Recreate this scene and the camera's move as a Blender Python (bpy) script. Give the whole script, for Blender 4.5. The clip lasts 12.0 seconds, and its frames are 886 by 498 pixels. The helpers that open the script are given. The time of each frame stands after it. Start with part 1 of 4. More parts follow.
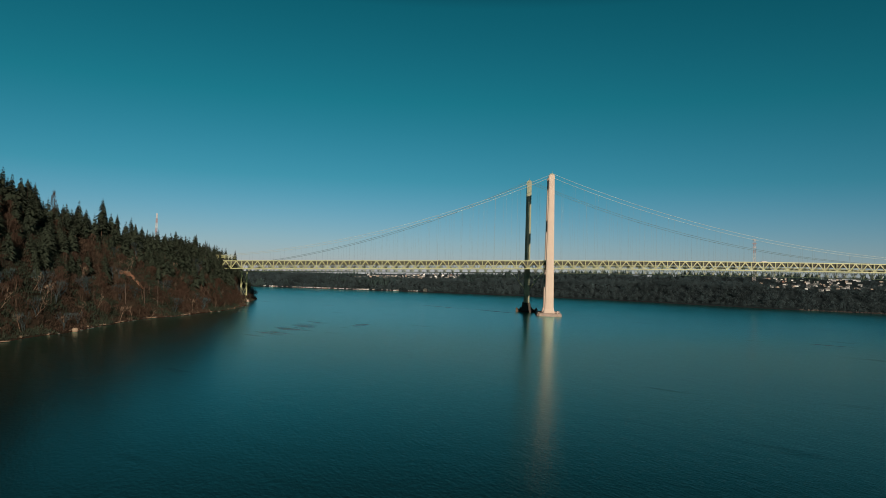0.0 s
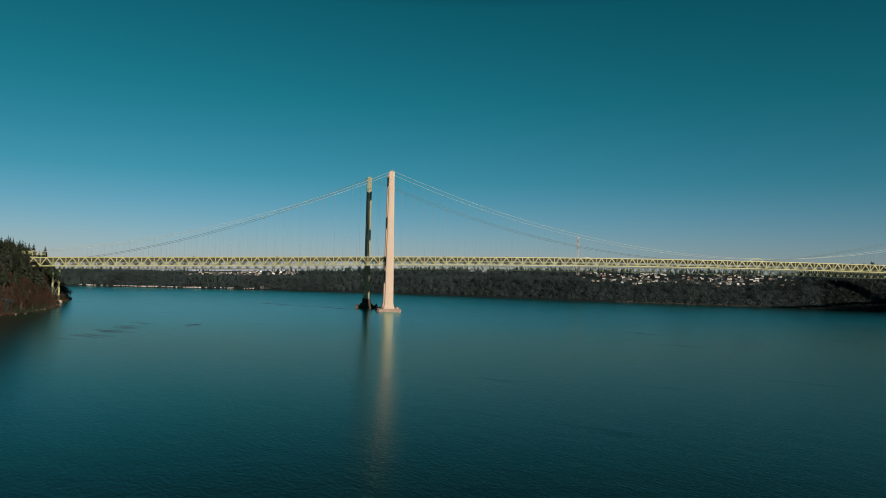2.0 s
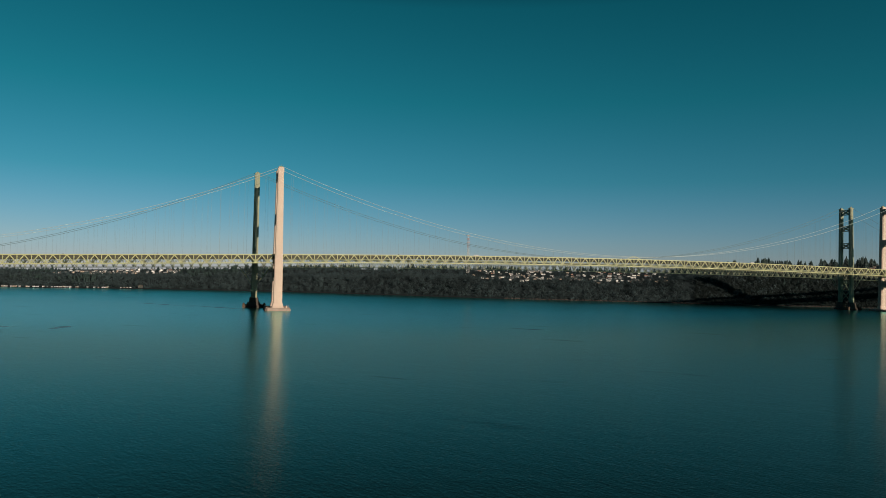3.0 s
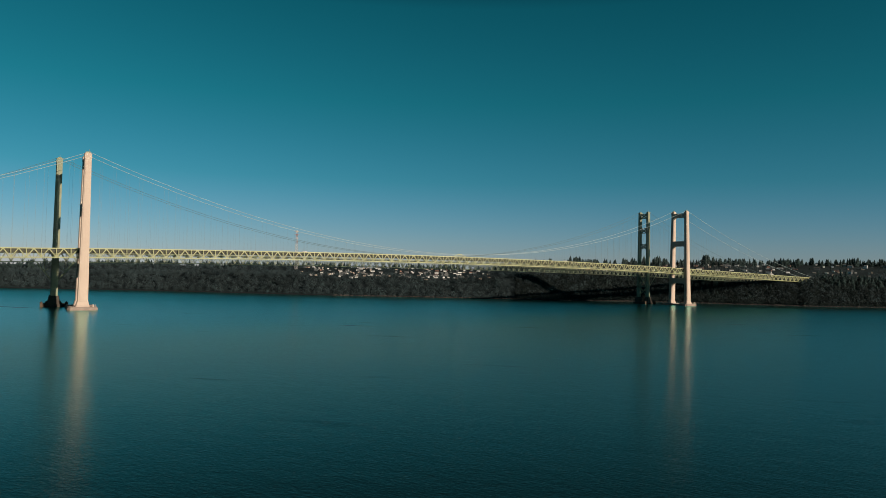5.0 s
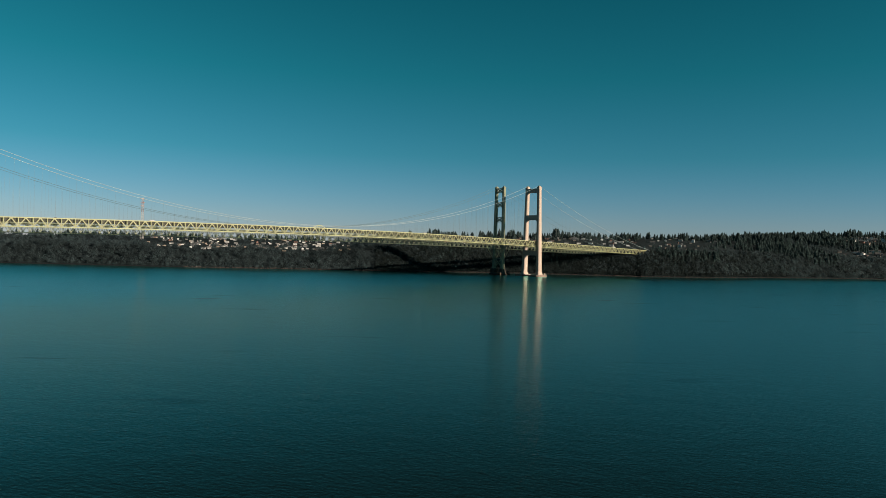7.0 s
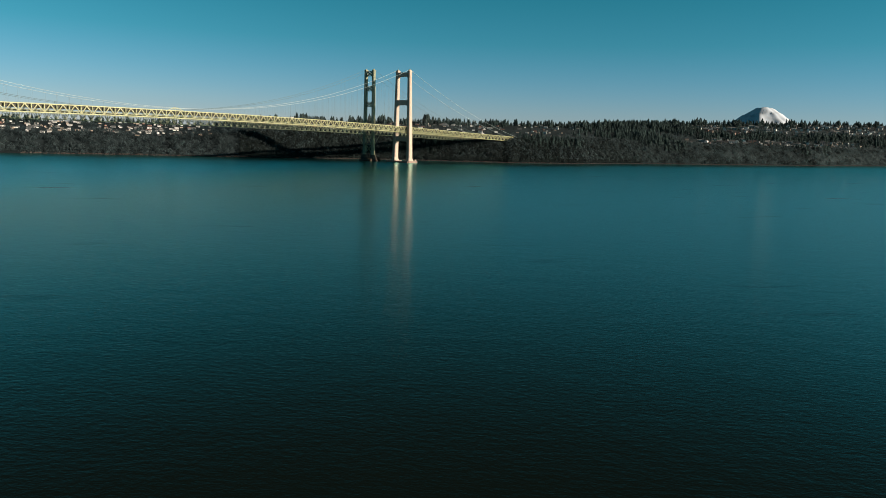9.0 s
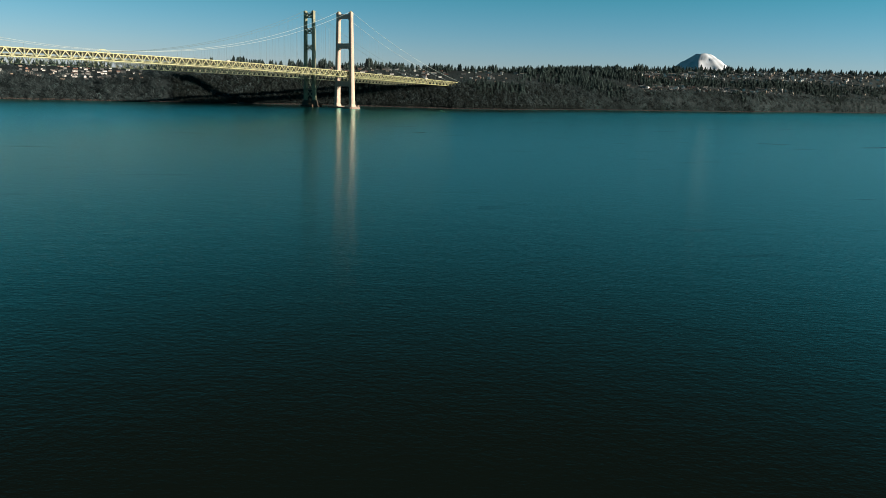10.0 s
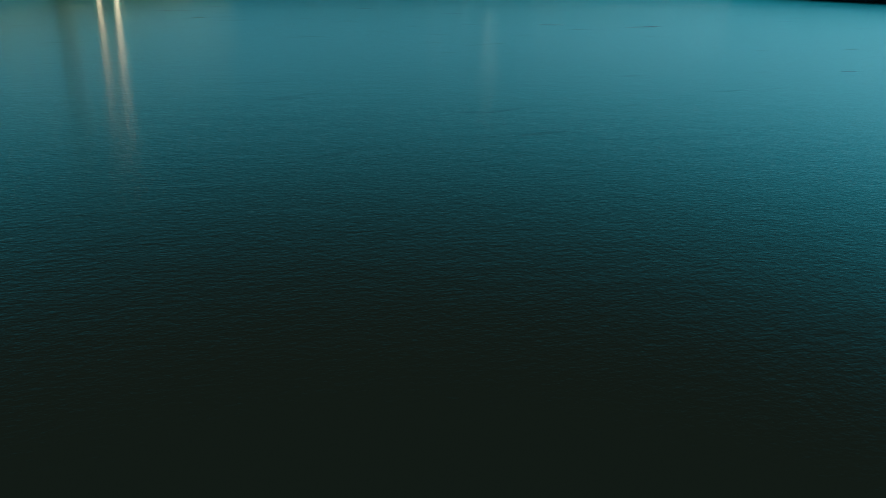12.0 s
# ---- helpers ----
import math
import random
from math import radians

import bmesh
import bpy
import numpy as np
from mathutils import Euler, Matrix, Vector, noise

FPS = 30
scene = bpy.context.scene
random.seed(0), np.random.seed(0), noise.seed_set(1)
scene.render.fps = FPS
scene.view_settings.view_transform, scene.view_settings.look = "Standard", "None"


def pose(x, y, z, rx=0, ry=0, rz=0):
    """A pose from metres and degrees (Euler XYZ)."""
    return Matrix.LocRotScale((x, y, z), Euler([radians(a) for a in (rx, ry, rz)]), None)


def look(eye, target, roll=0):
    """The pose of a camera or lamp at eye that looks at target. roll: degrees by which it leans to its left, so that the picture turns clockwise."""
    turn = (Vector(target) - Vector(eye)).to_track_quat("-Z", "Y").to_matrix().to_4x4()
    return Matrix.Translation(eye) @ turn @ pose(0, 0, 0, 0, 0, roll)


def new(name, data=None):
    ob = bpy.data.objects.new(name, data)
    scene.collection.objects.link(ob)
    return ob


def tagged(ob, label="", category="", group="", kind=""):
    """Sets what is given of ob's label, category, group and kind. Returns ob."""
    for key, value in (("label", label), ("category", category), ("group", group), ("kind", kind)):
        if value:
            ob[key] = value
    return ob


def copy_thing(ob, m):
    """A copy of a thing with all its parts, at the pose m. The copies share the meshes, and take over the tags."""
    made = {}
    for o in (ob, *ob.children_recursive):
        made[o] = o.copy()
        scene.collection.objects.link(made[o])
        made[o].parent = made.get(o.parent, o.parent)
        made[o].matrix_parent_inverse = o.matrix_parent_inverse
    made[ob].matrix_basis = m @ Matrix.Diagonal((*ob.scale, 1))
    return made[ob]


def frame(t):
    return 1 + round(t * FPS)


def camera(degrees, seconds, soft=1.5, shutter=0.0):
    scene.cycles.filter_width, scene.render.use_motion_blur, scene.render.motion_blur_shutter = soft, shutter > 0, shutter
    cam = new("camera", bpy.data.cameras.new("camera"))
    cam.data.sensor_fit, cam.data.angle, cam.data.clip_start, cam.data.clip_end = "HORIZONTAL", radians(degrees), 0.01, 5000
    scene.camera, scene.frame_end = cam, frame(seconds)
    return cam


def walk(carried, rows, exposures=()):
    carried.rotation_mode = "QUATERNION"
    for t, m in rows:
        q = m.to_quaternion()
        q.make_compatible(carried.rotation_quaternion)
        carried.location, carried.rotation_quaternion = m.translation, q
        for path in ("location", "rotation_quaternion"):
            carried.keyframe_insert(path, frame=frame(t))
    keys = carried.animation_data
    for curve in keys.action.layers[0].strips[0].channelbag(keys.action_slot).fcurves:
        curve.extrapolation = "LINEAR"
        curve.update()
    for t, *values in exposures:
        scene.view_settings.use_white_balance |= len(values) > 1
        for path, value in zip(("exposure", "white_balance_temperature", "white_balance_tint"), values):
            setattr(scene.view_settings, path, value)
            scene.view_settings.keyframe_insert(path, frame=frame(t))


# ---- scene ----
# A drone hovers south of two parallel suspension bridges and pans right. X runs along the bridges, Y away from the drone.
EYE = (-47.64, -744.38, 43.44)
cam = camera(65.23, 12.0, soft=0.4)
TURNS = [
    (0.0, 5.178, 1.906, -1.600), (0.5, 4.069, 1.879, -1.540), (1.0, 1.477, 1.880, -1.431), (1.5, -3.245, 1.926, -1.388),
    (2.0, -7.992, 1.924, -1.267), (2.5, -12.697, 1.930, -1.216), (3.0, -16.951, 1.932, -1.150), (5.0, -30.997, 1.963, -1.334),
    (5.5, -33.916, 1.957, -1.373), (6.0, -36.848, 1.779, -1.540), (6.5, -39.696, 1.302, -1.615), (7.0, -42.530, -0.087, -1.640),
    (9.0, -53.158, -9.127, -1.968), (9.5, -55.517, -11.232, -2.066), (10.0, -57.723, -13.327, -2.170),
    (10.5, -60.325, -15.398, -2.240), (11.0, -64.094, -17.513, -2.340), (11.5, -69.216, -19.600, -2.430), (12.0, -74.411, -21.694, -2.527)]
walk(cam, [(t, pose(*EYE, 90 + p, r, y)) for t, y, p, r in TURNS], exposures=[(0.0, 0.23), (3.0, 0.24), (5.0, 0.36), (6.5, 0.51), (7.2, 0.61), (9.0, 0.90), (10.0, 1.06), (11.0, 1.32), (12.0, 1.62)])

# ---- sky and sun ----
SUN_EL, SUN_AZ = 16.0, 156.4   # degrees; azimuth clockwise from +Y
world = bpy.data.worlds.new("sky")
scene.world = world
world.use_nodes = True
wn, wl = world.node_tree.nodes, world.node_tree.links
sky = wn.new("ShaderNodeTexSky")
sky.sky_type, sky.sun_disc = "NISHITA", False
sky.sun_elevation, sky.sun_rotation = radians(SUN_EL), radians(SUN_AZ)
sky.altitude, sky.air_density, sky.dust_density, sky.ozone_density = 40, 1.0, 0.05, 2.0
# teal sky grade, fading upward from the horizon; unseen dark top dims ambient light
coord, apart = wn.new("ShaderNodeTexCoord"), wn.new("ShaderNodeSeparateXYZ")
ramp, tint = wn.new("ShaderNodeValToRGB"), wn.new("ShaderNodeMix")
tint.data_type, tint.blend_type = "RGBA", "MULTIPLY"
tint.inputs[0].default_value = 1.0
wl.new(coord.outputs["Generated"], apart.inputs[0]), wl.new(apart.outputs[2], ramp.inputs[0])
# stops from 0.40 up lie out of view, darkened for water reflections
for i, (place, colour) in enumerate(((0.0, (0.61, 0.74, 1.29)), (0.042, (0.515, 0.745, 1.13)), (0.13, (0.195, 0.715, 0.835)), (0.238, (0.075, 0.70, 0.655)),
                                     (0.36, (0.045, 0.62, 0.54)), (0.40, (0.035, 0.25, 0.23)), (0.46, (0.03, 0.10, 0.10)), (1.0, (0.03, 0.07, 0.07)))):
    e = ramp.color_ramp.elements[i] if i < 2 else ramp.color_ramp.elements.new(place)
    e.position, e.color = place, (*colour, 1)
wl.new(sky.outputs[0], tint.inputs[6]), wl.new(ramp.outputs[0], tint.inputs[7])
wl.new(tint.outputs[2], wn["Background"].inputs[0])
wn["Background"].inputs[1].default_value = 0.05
sun = new("sun", bpy.data.lights.new("sun", "SUN"))
sun.data.energy, sun.data.angle, sun.data.color = 5.0, radians(0.6), (1.0, 0.80, 0.62)
to_sun = Vector((math.sin(radians(SUN_AZ)) * math.cos(radians(SUN_EL)), math.cos(radians(SUN_AZ)) * math.cos(radians(SUN_EL)), math.sin(radians(SUN_EL))))
sun.matrix_world = look(to_sun * 900, (0, 0, 0))


# ---- materials ----
def material(name, base, rough=0.8, vary=0.25, scale=1.0, fine=8.0, bump=0.0, metal=0.0, spread=0.0, tint=None):
    """Base colour broken by noise at two scales, in metres; spread varies it from object to object."""
    m = bpy.data.materials.new(name)
    m.use_nodes = True
    n, l = m.node_tree.nodes, m.node_tree.links
    b = n["Principled BSDF"]
    b.inputs["Roughness"].default_value, b.inputs["Metallic"].default_value = rough, metal
    b.inputs["Specular IOR Level"].default_value = 0.06 if rough >= 0.8 else 0.4
    geo = n.new("ShaderNodeNewGeometry")
    big, small = n.new("ShaderNodeTexNoise"), n.new("ShaderNodeTexNoise")
    for tex, sc in ((big, scale), (small, fine)):
        tex.inputs["Scale"].default_value, tex.inputs["Detail"].default_value = sc, 4
        l.new(geo.outputs["Position"], tex.inputs["Vector"])
    add = n.new("ShaderNodeMath")
    l.new(big.outputs[0], add.inputs[0]), l.new(small.outputs[0], add.inputs[1])
    level = n.new("ShaderNodeMapRange")
    l.new(add.outputs[0], level.inputs[0])
    level.inputs[1].default_value, level.inputs[2].default_value = 0.7, 1.3
    mix = n.new("ShaderNodeMix")
    mix.data_type = "RGBA"
    other = tint or [c * (1 - vary) for c in base]
    mix.inputs[6].default_value, mix.inputs[7].default_value = (*base, 1), (*other, 1)
    l.new(level.outputs[0], mix.inputs[0])
    out = mix.outputs[2]
    if spread:
        info, hsv, rng = n.new("ShaderNodeObjectInfo"), n.new("ShaderNodeHueSaturation"), n.new("ShaderNodeMapRange")
        mul = n.new("ShaderNodeMath")
        mul.inputs[1].default_value = 1.0
        l.new(geo.outputs["Random Per Island"], mul.inputs[0])
        sm = n.new("ShaderNodeMath")
        sm.operation = "ADD"
        l.new(mul.outputs[0], sm.inputs[0]), l.new(info.outputs["Random"], sm.inputs[1])
        rng.inputs[2].default_value = 2.0
        rng.inputs[3].default_value, rng.inputs[4].default_value = 1 - spread, 1 + spread
        l.new(sm.outputs[0], rng.inputs[0]), l.new(rng.outputs[0], hsv.inputs["Value"]), l.new(out, hsv.inputs["Color"])
        out = hsv.outputs[0]
    l.new(out, b.inputs["Base Color"])
    if bump:
        bp = n.new("ShaderNodeBump")
        bp.inputs["Strength"].default_value, bp.inputs["Distance"].default_value = 0.6, bump
        l.new(small.outputs[0], bp.inputs["Height"]), l.new(bp.outputs[0], b.inputs["Normal"])
    return m


CONCRETE = material("pale_concrete", (0.45, 0.375, 0.322), 0.85, 0.12, 0.06, 0.9, 0.02)
# dark concrete of the steel towers' piers, with their shadow in the colour
SHADEDPIER = material("shaded_dark_pier", (0.075, 0.068, 0.060), 0.9, 0.4, 0.15, 1.2, 0.04)
PIER = material("pier_concrete", (0.29, 0.24, 0.21), 0.9, 0.35, 0.15, 1.2, 0.04)
GREEN = material("pale_green_paint", (0.31, 0.33, 0.175), 0.5, 0.15, 0.1, 1.0)
STEEL = material("dull_green_steel", (0.22, 0.25, 0.170), 0.6, 0.3, 0.1, 1.0)
HANGER = material("hanger_wire", (0.13, 0.17, 0.17), 0.6, 0.2, 0.05, 1.0)
CABLE = material("pale_cable_paint", (0.30, 0.38, 0.40), 0.5, 0.1, 0.05, 1.0)
OLDCABLE = material("dark_cable_paint", (0.085, 0.14, 0.15), 0.6, 0.2, 0.05, 1.0)
# near-black for shadowed places: under the slab, inside the tunnel
SHADEDARK = material("shadow_dark_surface", (0.055, 0.06, 0.045), 0.7, 0.3, 0.1, 1.0)
DECK = material("road_deck", (0.12, 0.12, 0.115), 0.9, 0.3, 0.05, 1.0)
SOIL = material("bluff_soil", (0.050, 0.034, 0.025), 0.95, 0.5, 0.03, 0.3, 0.4, tint=(0.022, 0.021, 0.015))
# far ground lifted towards blue, distance haze mixed into its colour
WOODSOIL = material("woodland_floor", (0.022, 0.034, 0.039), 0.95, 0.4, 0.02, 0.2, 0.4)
NEEDLE = material("conifer_needles", (0.026, 0.035, 0.025), 0.8, 0.5, 0.04, 0.6, spread=0.45)
# fir needles again, paler and bluer to stand for distance haze
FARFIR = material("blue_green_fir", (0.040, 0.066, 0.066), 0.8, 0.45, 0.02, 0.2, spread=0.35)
# plant colour darkened to carry the shade on the far bluff
SHADEGROWTH = material("dark_evergreen", (0.017, 0.025, 0.026), 0.85, 0.4, 0.02, 0.2, spread=0.3)
BARK = material("bark", (0.10, 0.075, 0.055), 0.9, 0.4, 0.3, 2.0)
RUSSET = material("russet_twigs", (0.066, 0.044, 0.033), 0.9, 0.5, 0.03, 0.3, spread=0.35)
BRUSH = material("russet_brush", (0.044, 0.031, 0.023), 0.9, 0.5, 0.03, 0.3, spread=0.35)
# twig colour shifted to blue to take in the far bank's haze
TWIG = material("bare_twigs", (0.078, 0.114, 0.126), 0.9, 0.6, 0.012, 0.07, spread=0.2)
GREYWOOD = material("weathered_wood", (0.11, 0.088, 0.07), 0.9, 0.4, 0.3, 2.0)
PALETWIG = material("pale_bare_twigs", (0.165, 0.122, 0.09), 0.9, 0.4, 0.05, 0.3, spread=0.3)


def let_through(m, share):
    """Fine sprays let some light pass, so that their far sides are not black."""
    n, l = m.node_tree.nodes, m.node_tree.links
    b, thin, mix = n["Principled BSDF"], n.new("ShaderNodeBsdfTranslucent"), n.new("ShaderNodeMixShader")
    l.new(b.inputs["Base Color"].links[0].from_socket, thin.inputs["Color"])
    mix.inputs[0].default_value = share
    l.new(b.outputs[0], mix.inputs[1]), l.new(thin.outputs[0], mix.inputs[2])
    l.new(mix.outputs[0], n["Material Output"].inputs["Surface"])


let_through(TWIG, 0.55)
let_through(RUSSET, 0.4)
let_through(NEEDLE, 0.2)
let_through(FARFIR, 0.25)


CURRENTS = [(-70, 70, 75, 9, 128), (-120, 110, 70, 7, 132), (-200, -255, 90, 22, 88), (-160, -205, 50, 8, 80), (487, -384, 26, 5, -10), (176, -240, 28, 4, -35),
            (690, -648, 44, 9, -58), (765, -750, 46, 8, -32), (840, -838, 20, 6, -43), (895, -905, 20, 6, -50), (426, -868, 20, 3, -60), (560, -500, 30, 3, -50)]


def water_material():
    """Dark water: a broad teal gloss from the chop and a narrower one from the calmer facets over a near-black body, with slicks of current."""
    m = bpy.data.materials.new("narrows_water")
    m.use_nodes = True
    n, l = m.node_tree.nodes, m.node_tree.links
    n.remove(n["Principled BSDF"])
    body, broad, narrow, fres = n.new("ShaderNodeBsdfDiffuse"), n.new("ShaderNodeBsdfGlossy"), n.new("ShaderNodeBsdfGlossy"), n.new("ShaderNodeFresnel")
    gloss, mix = n.new("ShaderNodeMixShader"), n.new("ShaderNodeMixShader")
    body.inputs["Color"].default_value = (0.0044, 0.0088, 0.0080, 1)
    broad.inputs["Color"].default_value, broad.inputs["Roughness"].default_value = (0.24, 1.0, 0.94, 1), 0.28
    narrow.inputs["Color"].default_value, narrow.inputs["Roughness"].default_value = (0.95, 0.98, 0.93, 1), 0.14
    broad.distribution = narrow.distribution = "BECKMANN"
    geo, streak, crest = n.new("ShaderNodeNewGeometry"), n.new("ShaderNodeMapping"), n.new("ShaderNodeMapping")
    for node, turn, size in ((streak, -35, 4.5), (crest, -58, 1.8)):
        node.vector_type = "TEXTURE"
        node.inputs["Rotation"].default_value, node.inputs["Scale"].default_value = (0, 0, radians(turn)), (size, 1.0, 1.0)
        l.new(geo.outputs["Position"], node.inputs["Vector"])
    chop, ripple, swell, slick, wave = [n.new("ShaderNodeTexNoise") for _ in range(5)]
    for tex, size, detail, at in ((wave, 0.3, 3, crest), (chop, 1.0, 4, crest), (ripple, 2.6, 3, crest), (swell, 0.11, 3, crest), (slick, 0.06, 6, streak)):
        tex.inputs["Scale"].default_value, tex.inputs["Detail"].default_value = size, detail
        l.new(at.outputs[0], tex.inputs["Vector"])
    # choppier towards the far bank, calmer in mid-channel; more mirror in the slicks, which show the dark banks
    across, band, share = n.new("ShaderNodeVectorMath"), n.new("ShaderNodeMapRange"), n.new("ShaderNodeMath")
    across.operation, across.inputs[1].default_value = "DOT_PRODUCT", (0.466, 0.886, 0)
    l.new(geo.outputs["Position"], across.inputs[0]), l.new(across.outputs["Value"], band.inputs[0])
    band.inputs[1].default_value, band.inputs[2].default_value, band.inputs[3].default_value, band.inputs[4].default_value = 40, 430, 0.60, 0.36
    calm = n.new("ShaderNodeMapRange")
    calm.inputs[1].default_value, calm.inputs[2].default_value = 0.65, 0.88
    calm.inputs[3].default_value, calm.inputs[4].default_value = 0.0, 0.3
    # wakes below the piers and eddies of the tide: middle, length, width, direction
    last = None
    for x, y, long, wide, turn in CURRENTS:
        at, size, near, top = n.new("ShaderNodeMapping"), n.new("ShaderNodeVectorMath"), n.new("ShaderNodeMapRange"), n.new("ShaderNodeMath")
        at.vector_type, size.operation, top.operation = "TEXTURE", "LENGTH", "MAXIMUM"
        at.inputs["Location"].default_value, at.inputs["Rotation"].default_value, at.inputs["Scale"].default_value = (x, y, 0), (0, 0, radians(turn)), (long, wide, 1)
        near.inputs[1].default_value, near.inputs[2].default_value, near.inputs[3].default_value, near.inputs[4].default_value = 0.2, 1.0, 0.26, 0.0
        l.new(geo.outputs["Position"], at.inputs["Vector"]), l.new(at.outputs[0], size.inputs[0]), l.new(size.outputs["Value"], near.inputs[0])
        l.new(near.outputs[0], top.inputs[0])
        top.inputs[1].default_value = 0.0
        if last:
            l.new(last.outputs[0], top.inputs[1])
        last = top
    current, dim, steeper, weaker = n.new("ShaderNodeMath"), n.new("ShaderNodeMapRange"), n.new("ShaderNodeMath"), n.new("ShaderNodeMath")
    steeper.operation, weaker.operation, weaker.use_clamp = "MULTIPLY_ADD", "MULTIPLY", True
    steeper.inputs[1].default_value, steeper.inputs[2].default_value = 1.16, -0.075
    fres.inputs["IOR"].default_value = 1.40
    l.new(fres.outputs[0], steeper.inputs[0]), l.new(steeper.outputs[0], weaker.inputs[0])
    l.new(slick.outputs[0], current.inputs[0]), l.new(last.outputs[0], current.inputs[1])
    dim.inputs[1].default_value, dim.inputs[2].default_value, dim.inputs[3].default_value, dim.inputs[4].default_value = 0.65, 0.88, 1.0, 0.5
    l.new(current.outputs[0], calm.inputs[0]), l.new(current.outputs[0], dim.inputs[0]), l.new(dim.outputs[0], weaker.inputs[1])
    one, two, three, four = [n.new("ShaderNodeBump") for _ in range(4)]
    four.inputs["Distance"].default_value, four.inputs["Strength"].default_value = 0.06, 0.8
    l.new(wave.outputs[0], four.inputs["Height"]), l.new(four.outputs[0], two.inputs["Normal"])
    one.inputs["Distance"].default_value, two.inputs["Distance"].default_value, three.inputs["Distance"].default_value = 0.075, 0.10, 0.03
    one.inputs["Strength"].default_value, two.inputs["Strength"].default_value, three.inputs["Strength"].default_value = 1.0, 0.75, 0.9
    l.new(swell.outputs[0], two.inputs["Height"]), l.new(two.outputs[0], one.inputs["Normal"])
    l.new(chop.outputs[0], one.inputs["Height"])
    l.new(ripple.outputs[0], three.inputs["Height"]), l.new(one.outputs[0], three.inputs["Normal"])
    for node in (broad, narrow, fres):
        l.new(three.outputs[0], node.inputs["Normal"])
    l.new(calm.outputs[0], share.inputs[0]), l.new(band.outputs[0], share.inputs[1]), l.new(share.outputs[0], gloss.inputs[0]), l.new(broad.outputs[0], gloss.inputs[1]), l.new(narrow.outputs[0], gloss.inputs[2])
    l.new(weaker.outputs[0], mix.inputs[0]), l.new(body.outputs[0], mix.inputs[1]), l.new(gloss.outputs[0], mix.inputs[2])
    l.new(mix.outputs[0], n["Material Output"].inputs["Surface"])
    return m


WATER = water_material()


# ---- builders ----
def part(name, bm, mat, parent=None, label=""):
    me = bpy.data.meshes.new(name)
    bm.to_mesh(me)
    bm.free()
    me.materials.append(mat)
    ob = new(name, me)
    ob.parent = parent
    return tagged(ob, label)


def raw(name, verts, faces, mat, parent=None, smooth=False):
    me = bpy.data.meshes.new(name)
    me.from_pydata([tuple(v) for v in verts], [], [tuple(f) for f in faces])
    me.materials.append(mat)
    if smooth:
        me.polygons.foreach_set("use_smooth", [True] * len(me.polygons))
    ob = new(name, me)
    ob.parent = parent
    return ob


def thing(name, label, category, at=(0, 0, 0), group="", kind=""):
    ob = new(name)
    ob.location = at
    return tagged(ob, label, category, group, kind)


def beam(bm, p, q, w, h):
    """A box from p to q, w wide across and h deep."""
    p, q = Vector(p), Vector(q)
    d = (q - p).normalized()
    side = d.cross(Vector((0, 0, 1)))
    side = side.normalized() if side.length > 1e-4 else Vector((0, 1, 0))
    up = side.cross(d)
    vs = [bm.verts.new(e + side * (w / 2 * a) + up * (h / 2 * b)) for e in (p, q) for a, b in ((-1, -1), (1, -1), (1, 1), (-1, 1))]
    for f in ((3, 2, 1, 0), (4, 5, 6, 7), (0, 1, 5, 4), (1, 2, 6, 5), (2, 3, 7, 6), (3, 0, 4, 7)):
        bm.faces.new([vs[i] for i in f])


def block(bm, lo, hi, lo2=None, hi2=None, chamfer=0.0):
    """A box between lo and hi; lo2, hi2: the x and y extent of its top where it tapers. chamfer cuts the upright edges."""
    (x0, y0, z0), (x1, y1, z1) = lo, hi
    (u0, v0), (u1, v1) = lo2 or (x0, y0), hi2 or (x1, y1)
    c = chamfer

    def ring(a0, b0, a1, b1, z):
        pts = [(a0 + c, b0), (a1 - c, b0), (a1, b0 + c), (a1, b1 - c), (a1 - c, b1), (a0 + c, b1), (a0, b1 - c), (a0, b0 + c)] if c else [(a0, b0), (a1, b0), (a1, b1), (a0, b1)]
        return [bm.verts.new((*q, z)) for q in pts]
    a, b = ring(x0, y0, x1, y1, z0), ring(u0, v0, u1, v1, z1)
    k = len(a)
    bm.faces.new(a[::-1]), bm.faces.new(b)
    for i in range(k):
        bm.faces.new((a[i], a[(i + 1) % k], b[(i + 1) % k], b[i]))


def tube(bm, pts, r, sides=6):
    rings = []
    for i, p in enumerate(pts):
        p = Vector(p)
        d = (Vector(pts[min(i + 1, len(pts) - 1)]) - Vector(pts[max(i - 1, 0)])).normalized()
        side = d.cross(Vector((0, 0, 1)))
        side = side.normalized() if side.length > 1e-4 else Vector((0, 1, 0))
        up = side.cross(d)
        rr = r[i] if isinstance(r, (list, tuple)) else r
        rings.append([bm.verts.new(p + (side * math.cos(a) + up * math.sin(a)) * rr) for a in (2 * math.pi * k / sides for k in range(sides))])
    for a, b in zip(rings, rings[1:]):
        for k in range(sides):
            bm.faces.new((a[k], a[(k + 1) % sides], b[(k + 1) % sides], b[k]))


# ---- land and water ----
SHORE_Y = [-1500, -900, -403, -338, -254, -166, -109, -5, 53, 159, 260, 400, 900]
SHORE_X = [-260, -290, -310, -314, -328, -322, -317, -332, -353, -379, -480, -800, -1600]
HILL_Y = [-1500, -520, -300, -200, -130, -60, 0, 80, 160, 300, 900]
HILL_Z = [100, 99, 90, 68, 51, 43, 42, 41, 34, 18, 12]


def smooth(a, b, x):
    t = min(1, max(0, (x - a) / (b - a)))
    return t * t * (3 - 2 * t)


